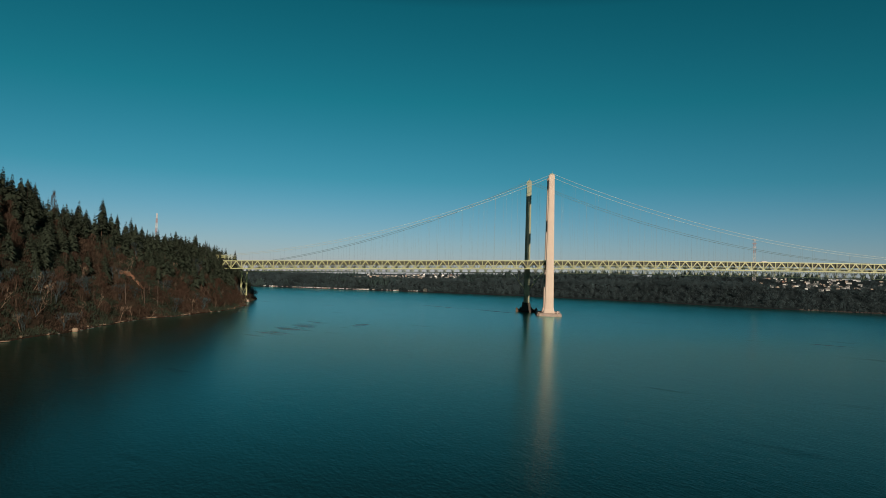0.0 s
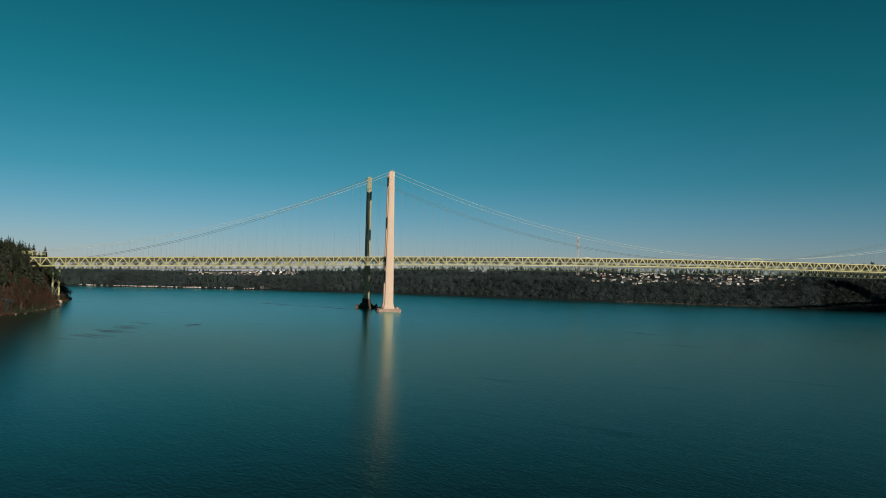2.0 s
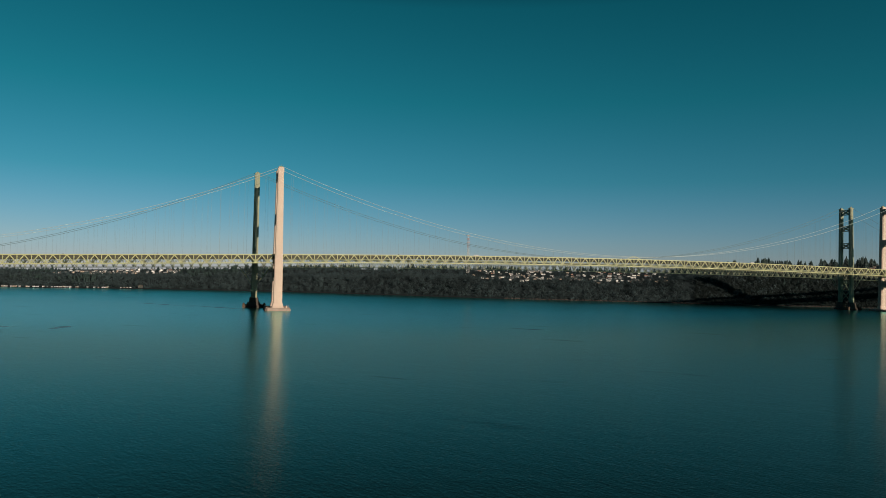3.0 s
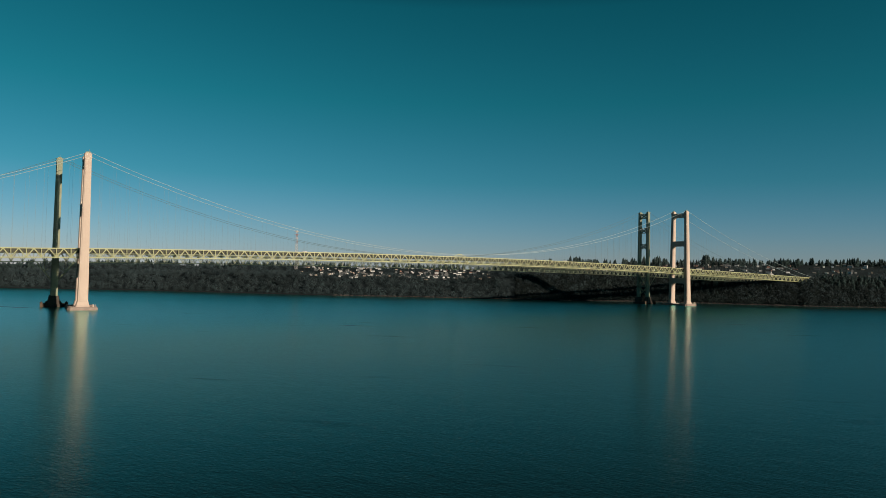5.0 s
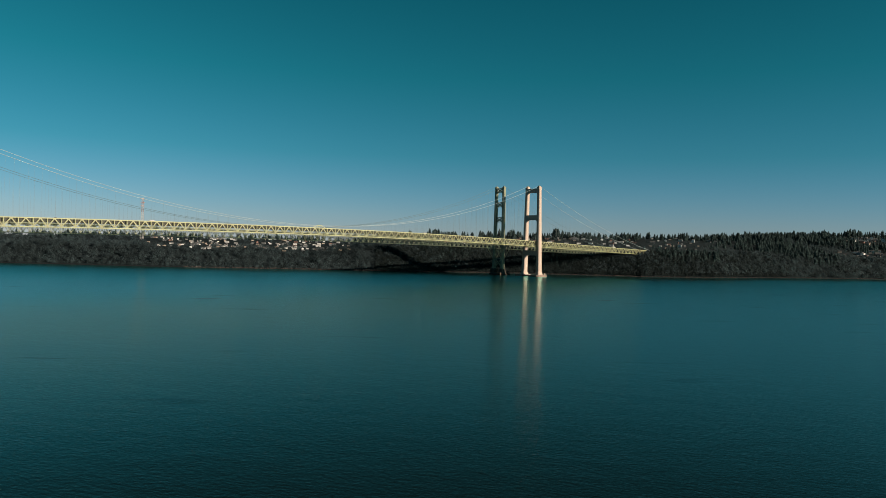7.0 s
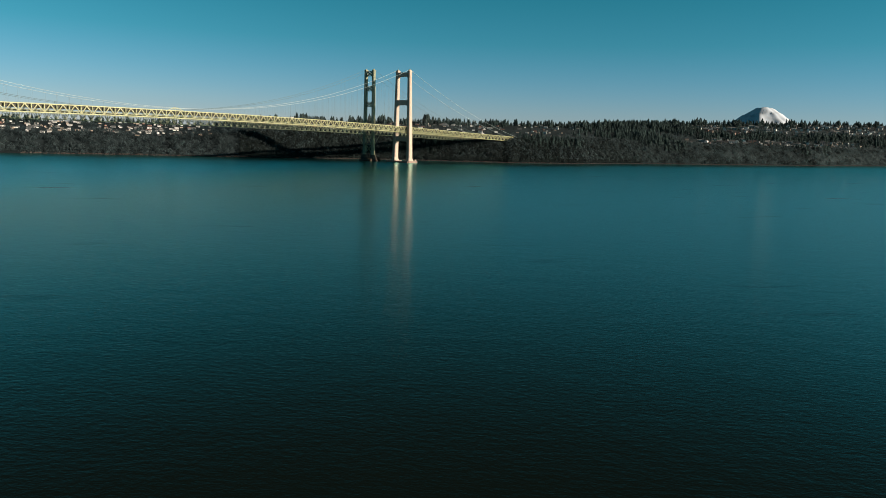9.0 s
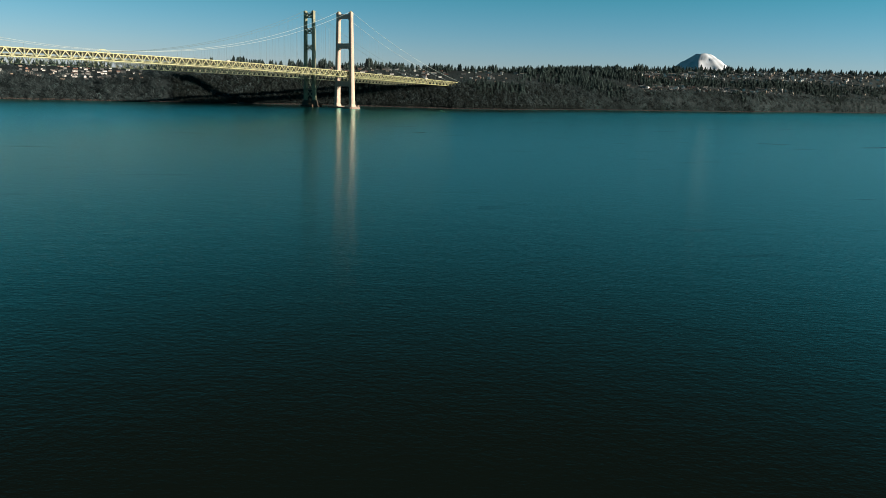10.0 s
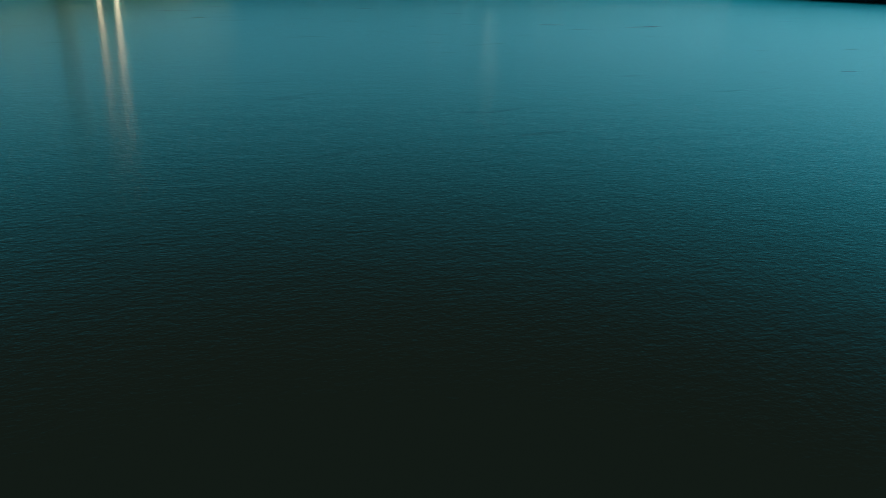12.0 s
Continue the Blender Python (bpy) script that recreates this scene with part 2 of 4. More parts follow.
def west_shore(y):
    return float(np.interp(y, SHORE_Y, SHORE_X)) + 5 * noise.noise((y * 0.02, 3, 0)) + 2 * noise.noise((y * 0.09, 8, 0))


def west_height(x, y):
    d = west_shore(y) - x
    top = float(np.interp(y, HILL_Y, HILL_Z))
    wide = float(np.interp(y, (-260, -130, -60), (95, 58, 40)))
    z = top * (0.12 * smooth(6, 20, d) + 0.88 * smooth(wide * 0.12, wide, d)) + 1.2 * smooth(-1, 6, d) - 2.5 * smooth(2, -25, d)
    return z + smooth(8, 40, d) * (5 * noise.noise((x * 0.02, y * 0.02, 1)) + 2 * noise.noise((x * 0.07, y * 0.07, 5)))


EAST_AZ = [-130, -105, -96, -88, -81.5, -75, -67, -64, -59, -50, -46, -42, -38, -34, -30, -24, -20, -15.6, -12, 0, 9.6, 14, 19, 40]
EAST_R = [4600, 4500, 4290, 3030, 2260, 1865, 1570, 1440, 1335, 1290, 1265, 1235, 1212, 1200, 1195, 1190, 1205, 1240, 1270, 1390, 1465, 1490, 1560, 1900]
RIDGE_AZ = [-130, -95, -87, -82, -74, -66, -54, -43, -39, -33, -19, -9, 5, 13, 20, 40]
RIDGE_EL = [2.0, 2.0, 2.05, 2.1, 1.95, 1.75, 1.70, 1.5, 1.35, 0.92, 0.86, 0.68, 0.34, 0.08, 0.08, 0.0]
RIDGE_W = [280, 330, 800, 850, 700, 600, 420, 380, 380, 420, 420, 350, 300, 260, 260, 260]


def east_polar(az, s):
    """The place s metres inland from the east shore, in the direction az from the drone, and the ground's height there."""
    r0 = float(np.interp(az, EAST_AZ, EAST_R)) + 6 * noise.noise((az * 0.6, 0, 2))
    el, w = float(np.interp(az, RIDGE_AZ, RIDGE_EL)), float(np.interp(az, RIDGE_AZ, RIDGE_W))
    top = max(8, EYE[2] + (r0 + w) * math.tan(radians(el)) - 20)
    bluff = min(40, top * 0.62)
    z = 1.6 * smooth(-2, 5, s) - 2.5 * smooth(0, -25, s) + bluff * smooth(10, 95, s) + (top - bluff) * smooth(70, w, s)
    r = r0 + s
    x, y = EYE[0] - r * math.sin(radians(az)), EYE[1] + r * math.cos(radians(az))
    z += smooth(20, 90, s) * (4 * noise.noise((x * 0.012, y * 0.012, 1)) + 1.5 * noise.noise((x * 0.05, y * 0.05, 4)))
    return x, y, z


def grid(name, rows, mat):
    verts = [v for row in rows for v in row]
    k = len(rows[0])
    faces = [(i * k + j, i * k + j + 1, (i + 1) * k + j + 1, (i + 1) * k + j) for i in range(len(rows) - 1) for j in range(k - 1)]
    return raw(name, verts, faces, mat, smooth=True)


bm = bmesh.new()
bmesh.ops.create_circle(bm, cap_ends=True, segments=96, radius=4900)
water = part("water", bm, WATER)
water.location = (EYE[0], EYE[1], 0)
tagged(water, "dark teal tidal water with small ripples and current streaks", "water", kind="structure")
INLAND = [-30, -6, 0, 4, 10, 18, 26, 36, 46, 58, 70, 82, 95, 110, 140, 180, 260, 400, 700, 1200]
west = grid("ground_west", [[(west_shore(y) - d, y, west_height(west_shore(y) - d, y)) for d in INLAND] for y in range(-1400, 700, 10)], SOIL)
tagged(west, "steep wooded bluff of brown soil above the water", "hillside", kind="structure")
INLAND = [-30, -4, 0, 5, 10, 20, 32, 45, 60, 75, 95, 120, 150, 190, 240, 300, 360, 430, 520, 640, 800, 1000]
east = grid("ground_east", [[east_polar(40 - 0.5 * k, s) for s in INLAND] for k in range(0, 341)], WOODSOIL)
tagged(east, "dark wooded bluff and hillside across the water", "hillside", kind="structure")

# ---- bridges ----
SPAN, PANEL = 853.44, 12.192
MID = SPAN / 2


def new_top(x):
    d = abs(x - MID)
    return 64.6 - 2.95e-5 * d * d if d < MID else 64.6 - 2.95e-5 * MID * MID - 0.0262 * (d - MID)


def sag(x, x0, high, low):
    """The main cable's height in the main span that begins at x0."""
    u = (x - x0 - MID) / MID
    return low + (high - low) * u * u


def truss(bridge, y, x0, x1, panel, top_of, depth, mat, label, web, chord):
    """One side of the deck: two chords, each panel's post and diagonals a piece of its own."""
    k = round((x1 - x0) / panel)
    sides = []
    for name, drop in (("top_chord", 0), ("bottom_chord", depth)):
        bm = bmesh.new()
        for i in range(k):
            a, b = x0 + i * panel, x0 + (i + 1) * panel
            beam(bm, (a, y, top_of(a) - drop), (b, y, top_of(b) - drop), chord * 0.8, chord)
        bmesh.ops.remove_doubles(bm, verts=bm.verts, dist=0.05)
        sides.append(part(name, bm, mat, bridge, label))
    bm = bmesh.new()
    beam(bm, (0, 0, -chord / 2), (0, 0, -depth + chord / 2), web, web)
    post = part("post", bm, mat, sides[0])
    bm = bmesh.new()
    beam(bm, (0, 0, -depth + chord * 0.3), (panel / 2, 0, -chord * 0.3), web, web * 1.25)
    beam(bm, (panel / 2, 0, -chord * 0.3), (panel, 0, -depth + chord * 0.3), web, web * 1.25)
    block(bm, (panel / 2 - 1.1, -web * 0.55, -1.3), (panel / 2 + 1.1, web * 0.55, -0.3))
    bmesh.ops.remove_doubles(bm, verts=bm.verts, dist=0.05)
    brace = part("diagonal_brace", bm, mat, sides[0])
    for i in range(k + 1):
        a = x0 + i * panel
        tilt = -math.atan2(top_of(a + panel) - top_of(a), panel)
        for first in (post, brace):
            if first is brace and i == k:
                continue
            ob = first if i == 0 else new(first.name.split(".")[0], first.data)
            ob.parent = sides[0]
            ob.location, ob.rotation_euler = (a, y, top_of(a)), (0, tilt, 0)


def floor_beam(bridge, ya, yb, xs, top_of, drop, depth, mat, label):
    """A cross beam at each panel, and the stringers and lateral bracing, too fine to tell apart, joined."""
    p, m = xs[1] - xs[0], (ya + yb) / 2
    bm = bmesh.new()
    beam(bm, (0, ya, -drop), (0, yb, -drop), 0.6, 1.8)
    first = part("floor_beam", bm, mat, bridge, label)
    rest = bmesh.new()
    for i, a in enumerate(xs[:-1]):
        ob = first if i == 0 else new("floor_beam", first.data)
        ob.parent = bridge
        ob.location = (a, 0, top_of(a))
        za, zb = top_of(a), top_of(a + p)
        beam(rest, (a, ya, za - depth), (a, yb, za - depth), 0.5, 0.7)
        for y in (ya, yb):
            beam(rest, (a, y, za - depth), (a + p, m, zb - depth), 0.4, 0.45)
        for y in (m - (yb - ya) * 0.3, m, m + (yb - ya) * 0.3):
            beam(rest, (a, y, za - drop + 0.4), (a + p, y, zb - drop + 0.4), 0.5, 1.0)
    tagged(part("deck_bracing", rest, mat, bridge, "fine bracing under the road deck"), kind="stuff")


def cable(bridge, dip, y_top, y_mid, x0, high, low, ends, r, mat, name_label, deck_z, pitch, hanger_r):
    """A main cable over both towers, straight in the side spans, with its hangers."""
    (xa, za), (xb, zb) = ends

    def at(x):
        if x < x0:
            u = (x - xa) / (x0 - xa)
            return y_mid + (y_top - y_mid) * u, za + (high - za) * u - dip[0] * u * (1 - u)
        if x > x0 + SPAN:
            u = (xb - x) / (xb - x0 - SPAN)
            return y_mid + (y_top - y_mid) * u, zb + (high - zb) * u - dip[1] * u * (1 - u)
        u = abs(x - x0 - MID) / MID
        return y_mid + (y_top - y_mid) * u, sag(x, x0, high, low)
    xs = sorted(set([xa, xb, x0, x0 + SPAN] + [x0 + SPAN * i / 56 for i in range(57)] + [xa + (x0 - xa) * i / 12 for i in range(13)] + [x0 + SPAN + (xb - x0 - SPAN) * i / 12 for i in range(13)]))
    bm = bmesh.new()
    tube(bm, [(x, *at(x)) for x in xs], r, 8)
    main = part("main_cable", bm, mat, bridge, name_label)
    bm = bmesh.new()
    block(bm, (-hanger_r, -hanger_r, 0), (hanger_r, hanger_r, 1))
    first = None
    x = x0 + pitch - math.floor((x0 + pitch - xa - 14) / pitch) * pitch
    while x < xb - 14:
        y, z = at(x)
        low_end = deck_z(x)
        if z - low_end > 1.2 and min(abs(x - x0), abs(x - x0 - SPAN)) > 5:
            if first is None:
                first = ob = part("hanger", bm, HANGER, main)
            else:
                ob = new("hanger", first.data)
                ob.parent = main
            ob.location, ob.scale = (x, y, low_end), (1, 1, z - low_end)
        x += pitch
    return main


def concrete_tower(bridge, x):
    """A portal of two leaning concrete legs with three struts, on one low pier."""
    bm = bmesh.new()
    tower = None
    top, ztop = 27.0, 150.6

    def mid(z, side):
        u = (z - 3) / (ztop - 3)
        return (-1.0 + 4.0 * u) if side == 0 else (30.4 - 2.2 * u)

    def half(z):
        u = (z - 3) / (ztop - 3)
        return 4.7 - 1.7 * u, 3.1 - 0.4 * u
    legs = []
    for side in (0, 1):
        bm = bmesh.new()
        a, b = 6.0, ztop - 5.0
        (wa, da), (wb, db) = half(a), half(b)
        block(bm, (x - wa, mid(a, side) - da, a), (x + wa, mid(a, side) + da, b), (x - wb, mid(b, side) - db), (x + wb, mid(b, side) + db), 0.7)
        leg = part("tower_leg", bm, CONCRETE, bridge, "tall pale concrete tower leg")
        for s in (-1, 1):   # a proud panel down each broad face
            bm = bmesh.new()
            block(bm, (x - wa * 0.60, mid(a, side) + s * (da + 0.12) - 0.15, a + 2), (x + wa * 0.60, mid(a, side) + s * (da + 0.12) + 0.15, b - 2),
                  (x - wb * 0.60, mid(b, side) + s * (db + 0.12) - 0.15), (x + wb * 0.60, mid(b, side) + s * (db + 0.12) + 0.15))
            part("face_panel", bm, CONCRETE, leg)
        bm = bmesh.new()
        block(bm, (x - 6.2, mid(3, side) - 4.4, 3.0), (x + 6.2, mid(3, side) + 4.4, 5.2), (x - 5.6, mid(3, side) - 3.7), (x + 5.6, mid(3, side) + 3.7), 0.8)
        block(bm, (x - 5.6, mid(3, side) - 3.7, 5.2), (x + 5.6, mid(3, side) + 3.7, 8.4), (x - 4.9, mid(3, side) - 2.7), (x + 4.9, mid(3, side) + 2.7), 0.8)
        part("leg_foot", bm, CONCRETE, leg)
        bm = bmesh.new()
        w, d = half(ztop)
        y = mid(ztop, side)
        block(bm, (x - w - 0.3, y - d - 0.2, ztop - 5.0), (x + w + 0.3, y + d + 0.2, ztop - 0.6), None, None, 0.6)
        block(bm, (x - w + 0.4, y - d + 0.5, ztop - 0.6), (x + w - 0.4, y + d - 0.5, ztop + 0.4), None, None, 0.4)
        part("leg_cap", bm, CONCRETE, leg)
        bm = bmesh.new()
        block(bm, (x - 2.4, y - 0.9, ztop + 0.4), (x + 2.4, y + 0.9, ztop + 1.6), (x - 1.4, y - 0.6), (x + 1.4, y + 0.6))
        part("cable_saddle", bm, STEEL, leg, "dark steel cable saddle")
        bm = bmesh.new()
        tube(bm, [(x + 0.8, y, ztop + 1.5), (x + 0.8, y, ztop + 4.0)], 0.12, 5)
        for k in range(5):
            tube(bm, [(x - w + 0.5 + k * (w - 0.5) / 2, y - d + 0.6, ztop + 0.3), (x - w + 0.5 + k * (w - 0.5) / 2, y - d + 0.6, ztop + 1.5)], 0.06, 4)
        beam(bm, (x - w + 0.5, y - d + 0.6, ztop + 1.5), (x + w - 0.5, y - d + 0.6, ztop + 1.5), 0.08, 0.08)
        part("cap_railing", bm, STEEL, leg)
        legs.append(leg)
    for z0, z1 in ((140.8, 147.6), (94.6, 102.8), (35.2, 43.4)):
        bm = bmesh.new()
        w, d = half(z0)
        y0, y1 = mid(z0, 0) + d - 0.3, mid(z0, 1) - d + 0.3
        block(bm, (x - w * 0.80, y0, z0), (x + w * 0.80, y1, z1))
        for s in (0, 1):   # haunches where the strut meets the leg
            ya, yb = (y0, y0 + 2.4) if s == 0 else (y1 - 2.4, y1)
            block(bm, (x - w * 0.78, y0 if s == 0 else y1 - 0.3, z0 - 2.2), (x + w * 0.78, y0 + 0.3 if s == 0 else y1, z0 + 0.05), (x - w * 0.78, ya), (x + w * 0.78, yb))
        part("strut", bm, CONCRETE, bridge, "concrete strut between the tower legs")
    bm = bmesh.new()
    for yc in (0.0, 33.0):
        block(bm, (x - 13.0, yc - 9.5, -6), (x + 13.0, yc + 9.5, 2.3), None, None, 2.5)
        block(bm, (x - 12.4, yc - 8.9, 2.3), (x + 12.4, yc + 8.9, 3.0), None, None, 2.3)
    block(bm, (x - 5, 9.0, -4), (x + 5, 24.0, 2.0))
    pier = part("pier", bm, PIER, bridge, "low weathered concrete pier at the waterline")
    bm = bmesh.new()
    for k in range(7):
        xx = x - 11.5 + k * 23 / 6
        tube(bm, [(xx, -8.3, 3), (xx, -8.3, 4.2)], 0.08, 4)
    for z in (3.6, 4.2):
        beam(bm, (x - 11.5, -8.3, z), (x + 11.5, -8.3, z), 0.08, 0.08)
    part("pier_railing", bm, CONCRETE, pier)
    bm = bmesh.new()
    block(bm, (x + 8.2, -6.8, 3), (x + 9.6, -5.4, 5.6), None, None, 0.2)
    tube(bm, [(x + 10.7, -7.2, 3), (x + 10.7, -7.2, 6.0)], 0.14, 5)
    part("marker_light", bm, CONCRETE, pier, "small white navigation light post")


def steel_tower(bridge, x):
    """Two riveted steel legs with latticed portals, on a stepped concrete pier."""
    def mid(z, side):
        u = z / 150
        return 61.0 + 1.2 * u if side == 0 else 80.4 - 1.2 * u
    for side in (0, 1):
        bm = bmesh.new()
        a, b = 11.0, 150.2
        wa, wb = 2.95 - 0.5 * a / 150, 2.95 - 0.5 * b / 150
        ya, yb = mid(a, side), mid(b, side)
        block(bm, (x - wa, ya - 1.9, a), (x + wa, ya + 1.9, b), (x - wb, yb - 1.9), (x + wb, yb + 1.9))
        leg = part("tower_leg", bm, STEEL, bridge, "riveted green steel tower leg")
        for s in (-1, 1):   # a raised cell down each narrow side, and a cover strip down each broad one
            bm = bmesh.new()
            block(bm, (x + s * wa - 0.2, ya - 1.0, a), (x + s * wa + 0.2, ya + 1.0, b), (x + s * wb - 0.2, yb - 1.0), (x + s * wb + 0.2, yb + 1.0))
            part("side_cell", bm, STEEL, leg)
            bm = bmesh.new()
            block(bm, (x - wa * 0.45, ya + s * 1.9 - 0.25, a), (x + wa * 0.45, ya + s * 1.9 + 0.25, b), (x - wb * 0.45, yb + s * 1.9 - 0.25), (x + wb * 0.45, yb + s * 1.9 + 0.25))
            part("cover_strip", bm, STEEL, leg)
        bm = bmesh.new()
        y = mid(150, side)
        block(bm, (x - 3.1, y - 2.3, 150.2), (x + 3.1, y + 2.3, 151.0))
        block(bm, (x - 2.2, y - 1.0, 151.0), (x + 2.2, y + 1.0, 152.4), (x - 1.2, y - 0.8), (x + 1.2, y + 0.8))
        tube(bm, [(x, y - 1.2, 151.0), (x, y - 1.2, 154.5)], 0.12, 5)
        part("leg_cap", bm, STEEL, leg)
        bm = bmesh.new()
        yc = mid(0, side)
        block(bm, (x - 5.2, yc - 4.2, 5.0), (x + 5.2, yc + 4.2, 11.0), (x - 4.2, yc - 3.0), (x + 4.2, yc + 3.0), 0.5)
        part("leg_pedestal", bm, SHADEDPIER, leg, "stepped dark concrete pedestal")
    for z0, z1 in ((141.5, 148.5), (117.0, 124.5), (91.0, 98.5)):
        bm = bmesh.new()
        ya, yb = mid(z0, 0) + 1.7, mid(z0, 1) - 1.7
        ym, zm = (ya + yb) / 2, (z0 + z1) / 2
        for z in (z0, z1):
            beam(bm, (x, ya, z), (x, yb, z), 3.0, 1.1)
        for p, q in (((ya, z0), (ym, zm)), ((ya, z1), (ym, zm)), ((yb, z0), (ym, zm)), ((yb, z1), (ym, zm))):
            beam(bm, (x, *p), (x, *q), 2.4, 1.5)
        block(bm, (x - 1.3, ym - 2.0, zm - 1.6), (x + 1.3, ym + 2.0, zm + 1.6))
        for yy in (ya + 0.4, yb - 0.4):
            block(bm, (x - 1.3, yy - 0.6, z0 - 1.4), (x + 1.3, yy + 0.6, z1 + 1.2))
        part("portal_brace", bm, STEEL, bridge, "latticed steel portal with diamond openings")
    bm = bmesh.new()
    for za, zb in ((13.0, 28.0), (28.0, 43.0)):
        beam(bm, (x, mid(za, 0) + 1.7, za), (x, mid(zb, 1) - 1.7, zb), 1.6, 0.9)
        beam(bm, (x, mid(za, 1) - 1.7, za), (x, mid(zb, 0) + 1.7, zb), 1.6, 0.9)
        beam(bm, (x, mid(zb, 0) + 1.7, zb), (x, mid(zb, 1) - 1.7, zb), 1.8, 1.1)
    part("cross_brace", bm, STEEL, bridge)
    for side in (0, 1):
        for s in (-1, 1):
            bm = bmesh.new()
            y = mid(30, side)
            beam(bm, (x + s * 3.0, y, 26.5), (x + s * 17.5, y, 45.5), 0.7, 0.9)
            beam(bm, (x + s * 9.5, y, 35.0), (x + s * 9.5, y, 45.5), 0.45, 0.45)
            beam(bm, (x + s * 3.2, y, 41.0), (x + s * 9.5, y, 35.0), 0.4, 0.4)
            part("deck_brace", bm, STEEL, bridge, "slanting steel strut from tower to deck")
    bm = bmesh.new()
    block(bm, (x - 11.0, 55.5, -6), (x + 11.0, 86.0, 2.4), None, None, 4.0)
    block(bm, (x - 8.0, 56.6, 2.4), (x + 8.0, 85.0, 5.0), (x - 6.4, 57.2), (x + 6.4, 84.4), 2.0)
    pier = part("pier", bm, SHADEDPIER, bridge, "stepped dark concrete pier at the waterline")
    for s in (-1, 1):
        bm = bmesh.new()
        block(bm, (x + s * 11.2 - 1.2, 54.6, -3), (x + s * 11.2 + 1.2, 64.0, 4.4))
        for k in range(4):
            tube(bm, [(x + s * 11.2, 55.0 + 3 * k, -4), (x + s * 11.2, 55.0 + 3 * k, 5.2)], 0.4, 6)
        part("fender", bm, BARK, pier, "dark timber fender")


concrete_bridge = thing("suspension_bridge", "pale concrete-towered suspension bridge with yellow-green deck truss over water", "bridge")
X0 = -30 * PANEL
X1 = SPAN + 28 * PANEL
for y, what in ((4.6, "yellow-green painted steel deck truss"), (28.6, "yellow-green painted steel deck truss")):
    truss(concrete_bridge, y, X0, X1, PANEL, lambda x: new_top(x) - 0.55, 8.5, GREEN, what, 0.66, 0.92)
for x in (-1.1, SPAN - 0.6):
    concrete_tower(concrete_bridge, x)
xs = [X0 + i * PANEL for i in range(round((X1 - X0) / PANEL) + 1)]
bm = bmesh.new()
for a, b in zip(xs, xs[1:]):
    beam(bm, (a, 16.6, new_top(a) - 1.3), (b, 16.6, new_top(b) - 1.3), 22.4, 0.5)
bmesh.ops.remove_doubles(bm, verts=bm.verts, dist=0.03)
part("road_slab", bm, DECK, concrete_bridge, "grey concrete road deck")
for y in (5.9, 27.3):
    bm = bmesh.new()
    for a, b in zip(xs, xs[1:]):
        beam(bm, (a, y, new_top(a) - 0.6), (b, y, new_top(b) - 0.6), 0.35, 0.9)
    bmesh.ops.remove_doubles(bm, verts=bm.verts, dist=0.03)
    part("barrier", bm, DECK, concrete_bridge, "concrete road barrier")
# edge girders whose dark colour takes in the shadow under the slab
for y in (6.6, 26.6):
    bm = bmesh.new()
    for a, b in zip(xs, xs[1:]):
        beam(bm, (a, y, new_top(a) - 3.1), (b, y, new_top(b) - 3.1), 0.4, 3.0)
    bmesh.ops.remove_doubles(bm, verts=bm.verts, dist=0.03)
    part("edge_girder", bm, SHADEDARK, concrete_bridge, "edge girder coloured shadow-dark below the road slab")
floor_beam(concrete_bridge, 5.0, 28.2, xs, lambda x: new_top(x) - 0.55, 1.9, 8.5, GREEN, "yellow-green cross beam and bracing under the deck")
for y_top, y_mid in ((3.0, 4.6), (28.2, 28.6)):
    cable(concrete_bridge, (66, 45), y_top, y_mid, 0.0, 152.0, 67.2, ((X0, 55.5), (X1 + 30, 47.0)), 0.19, CABLE, "pale painted main suspension cable", lambda x: new_top(x), PANEL, 0.035)
bm, y = bmesh.new(), 4.6
for s in (-1, 1):
    beam(bm, (MID + s * 9.5, y, new_top(MID) - 0.2), (MID + s * 3.0, y, 67.0), 0.5, 0.6)
beam(bm, (MID - 3.2, y, 67.2), (MID + 3.2, y, 67.2), 0.9, 0.9)
for s in (-1, 0, 1):
    beam(bm, (MID + s * 2.6, y, new_top(MID)), (MID + s * 2.6, y, 67.0), 0.35, 0.35)
part("centre_tie", bm, GREEN, concrete_bridge, "yellow-green steel tie from cable to truss at midspan")

bm = bmesh.new()
block(bm, (X0 - 34, 3.0, 38), (X0 - 3, 32.0, 50.6), None, None, 0.6)
part("anchorage", bm, PIER, concrete_bridge, "concrete cable anchorage among the trees")
bm = bmesh.new()
for y in (1.6, 31.4):
    for z in (53.2, 54.6, 55.8):
        beam(bm, (X0 - 30, y, z), (X0 + 6, y, z - 0.5), 0.3, 0.35)
    for k in range(10):
        beam(bm, (X0 - 30 + 4 * k, y, 51.5 - 0.05 * k), (X0 - 30 + 4 * k, y, 55.9 - 0.05 * k), 0.25, 0.25)
part("approach_railing", bm, GREEN, concrete_bridge, "yellow-green railing where the deck meets the bluff")

steel_bridge = thing("suspension_bridge", "older green steel suspension bridge behind the concrete-towered one", "bridge")
OX = -22.9
OP = SPAN / 88
OX0, OX1 = OX - 35 * OP, OX + SPAN + 35 * OP


def old_top(x):
    d = abs(x - OX - MID)
    return 58.6 - 1.9e-5 * d * d if d < MID else 58.6 - 1.9e-5 * MID * MID - 0.0225 * (d - MID)


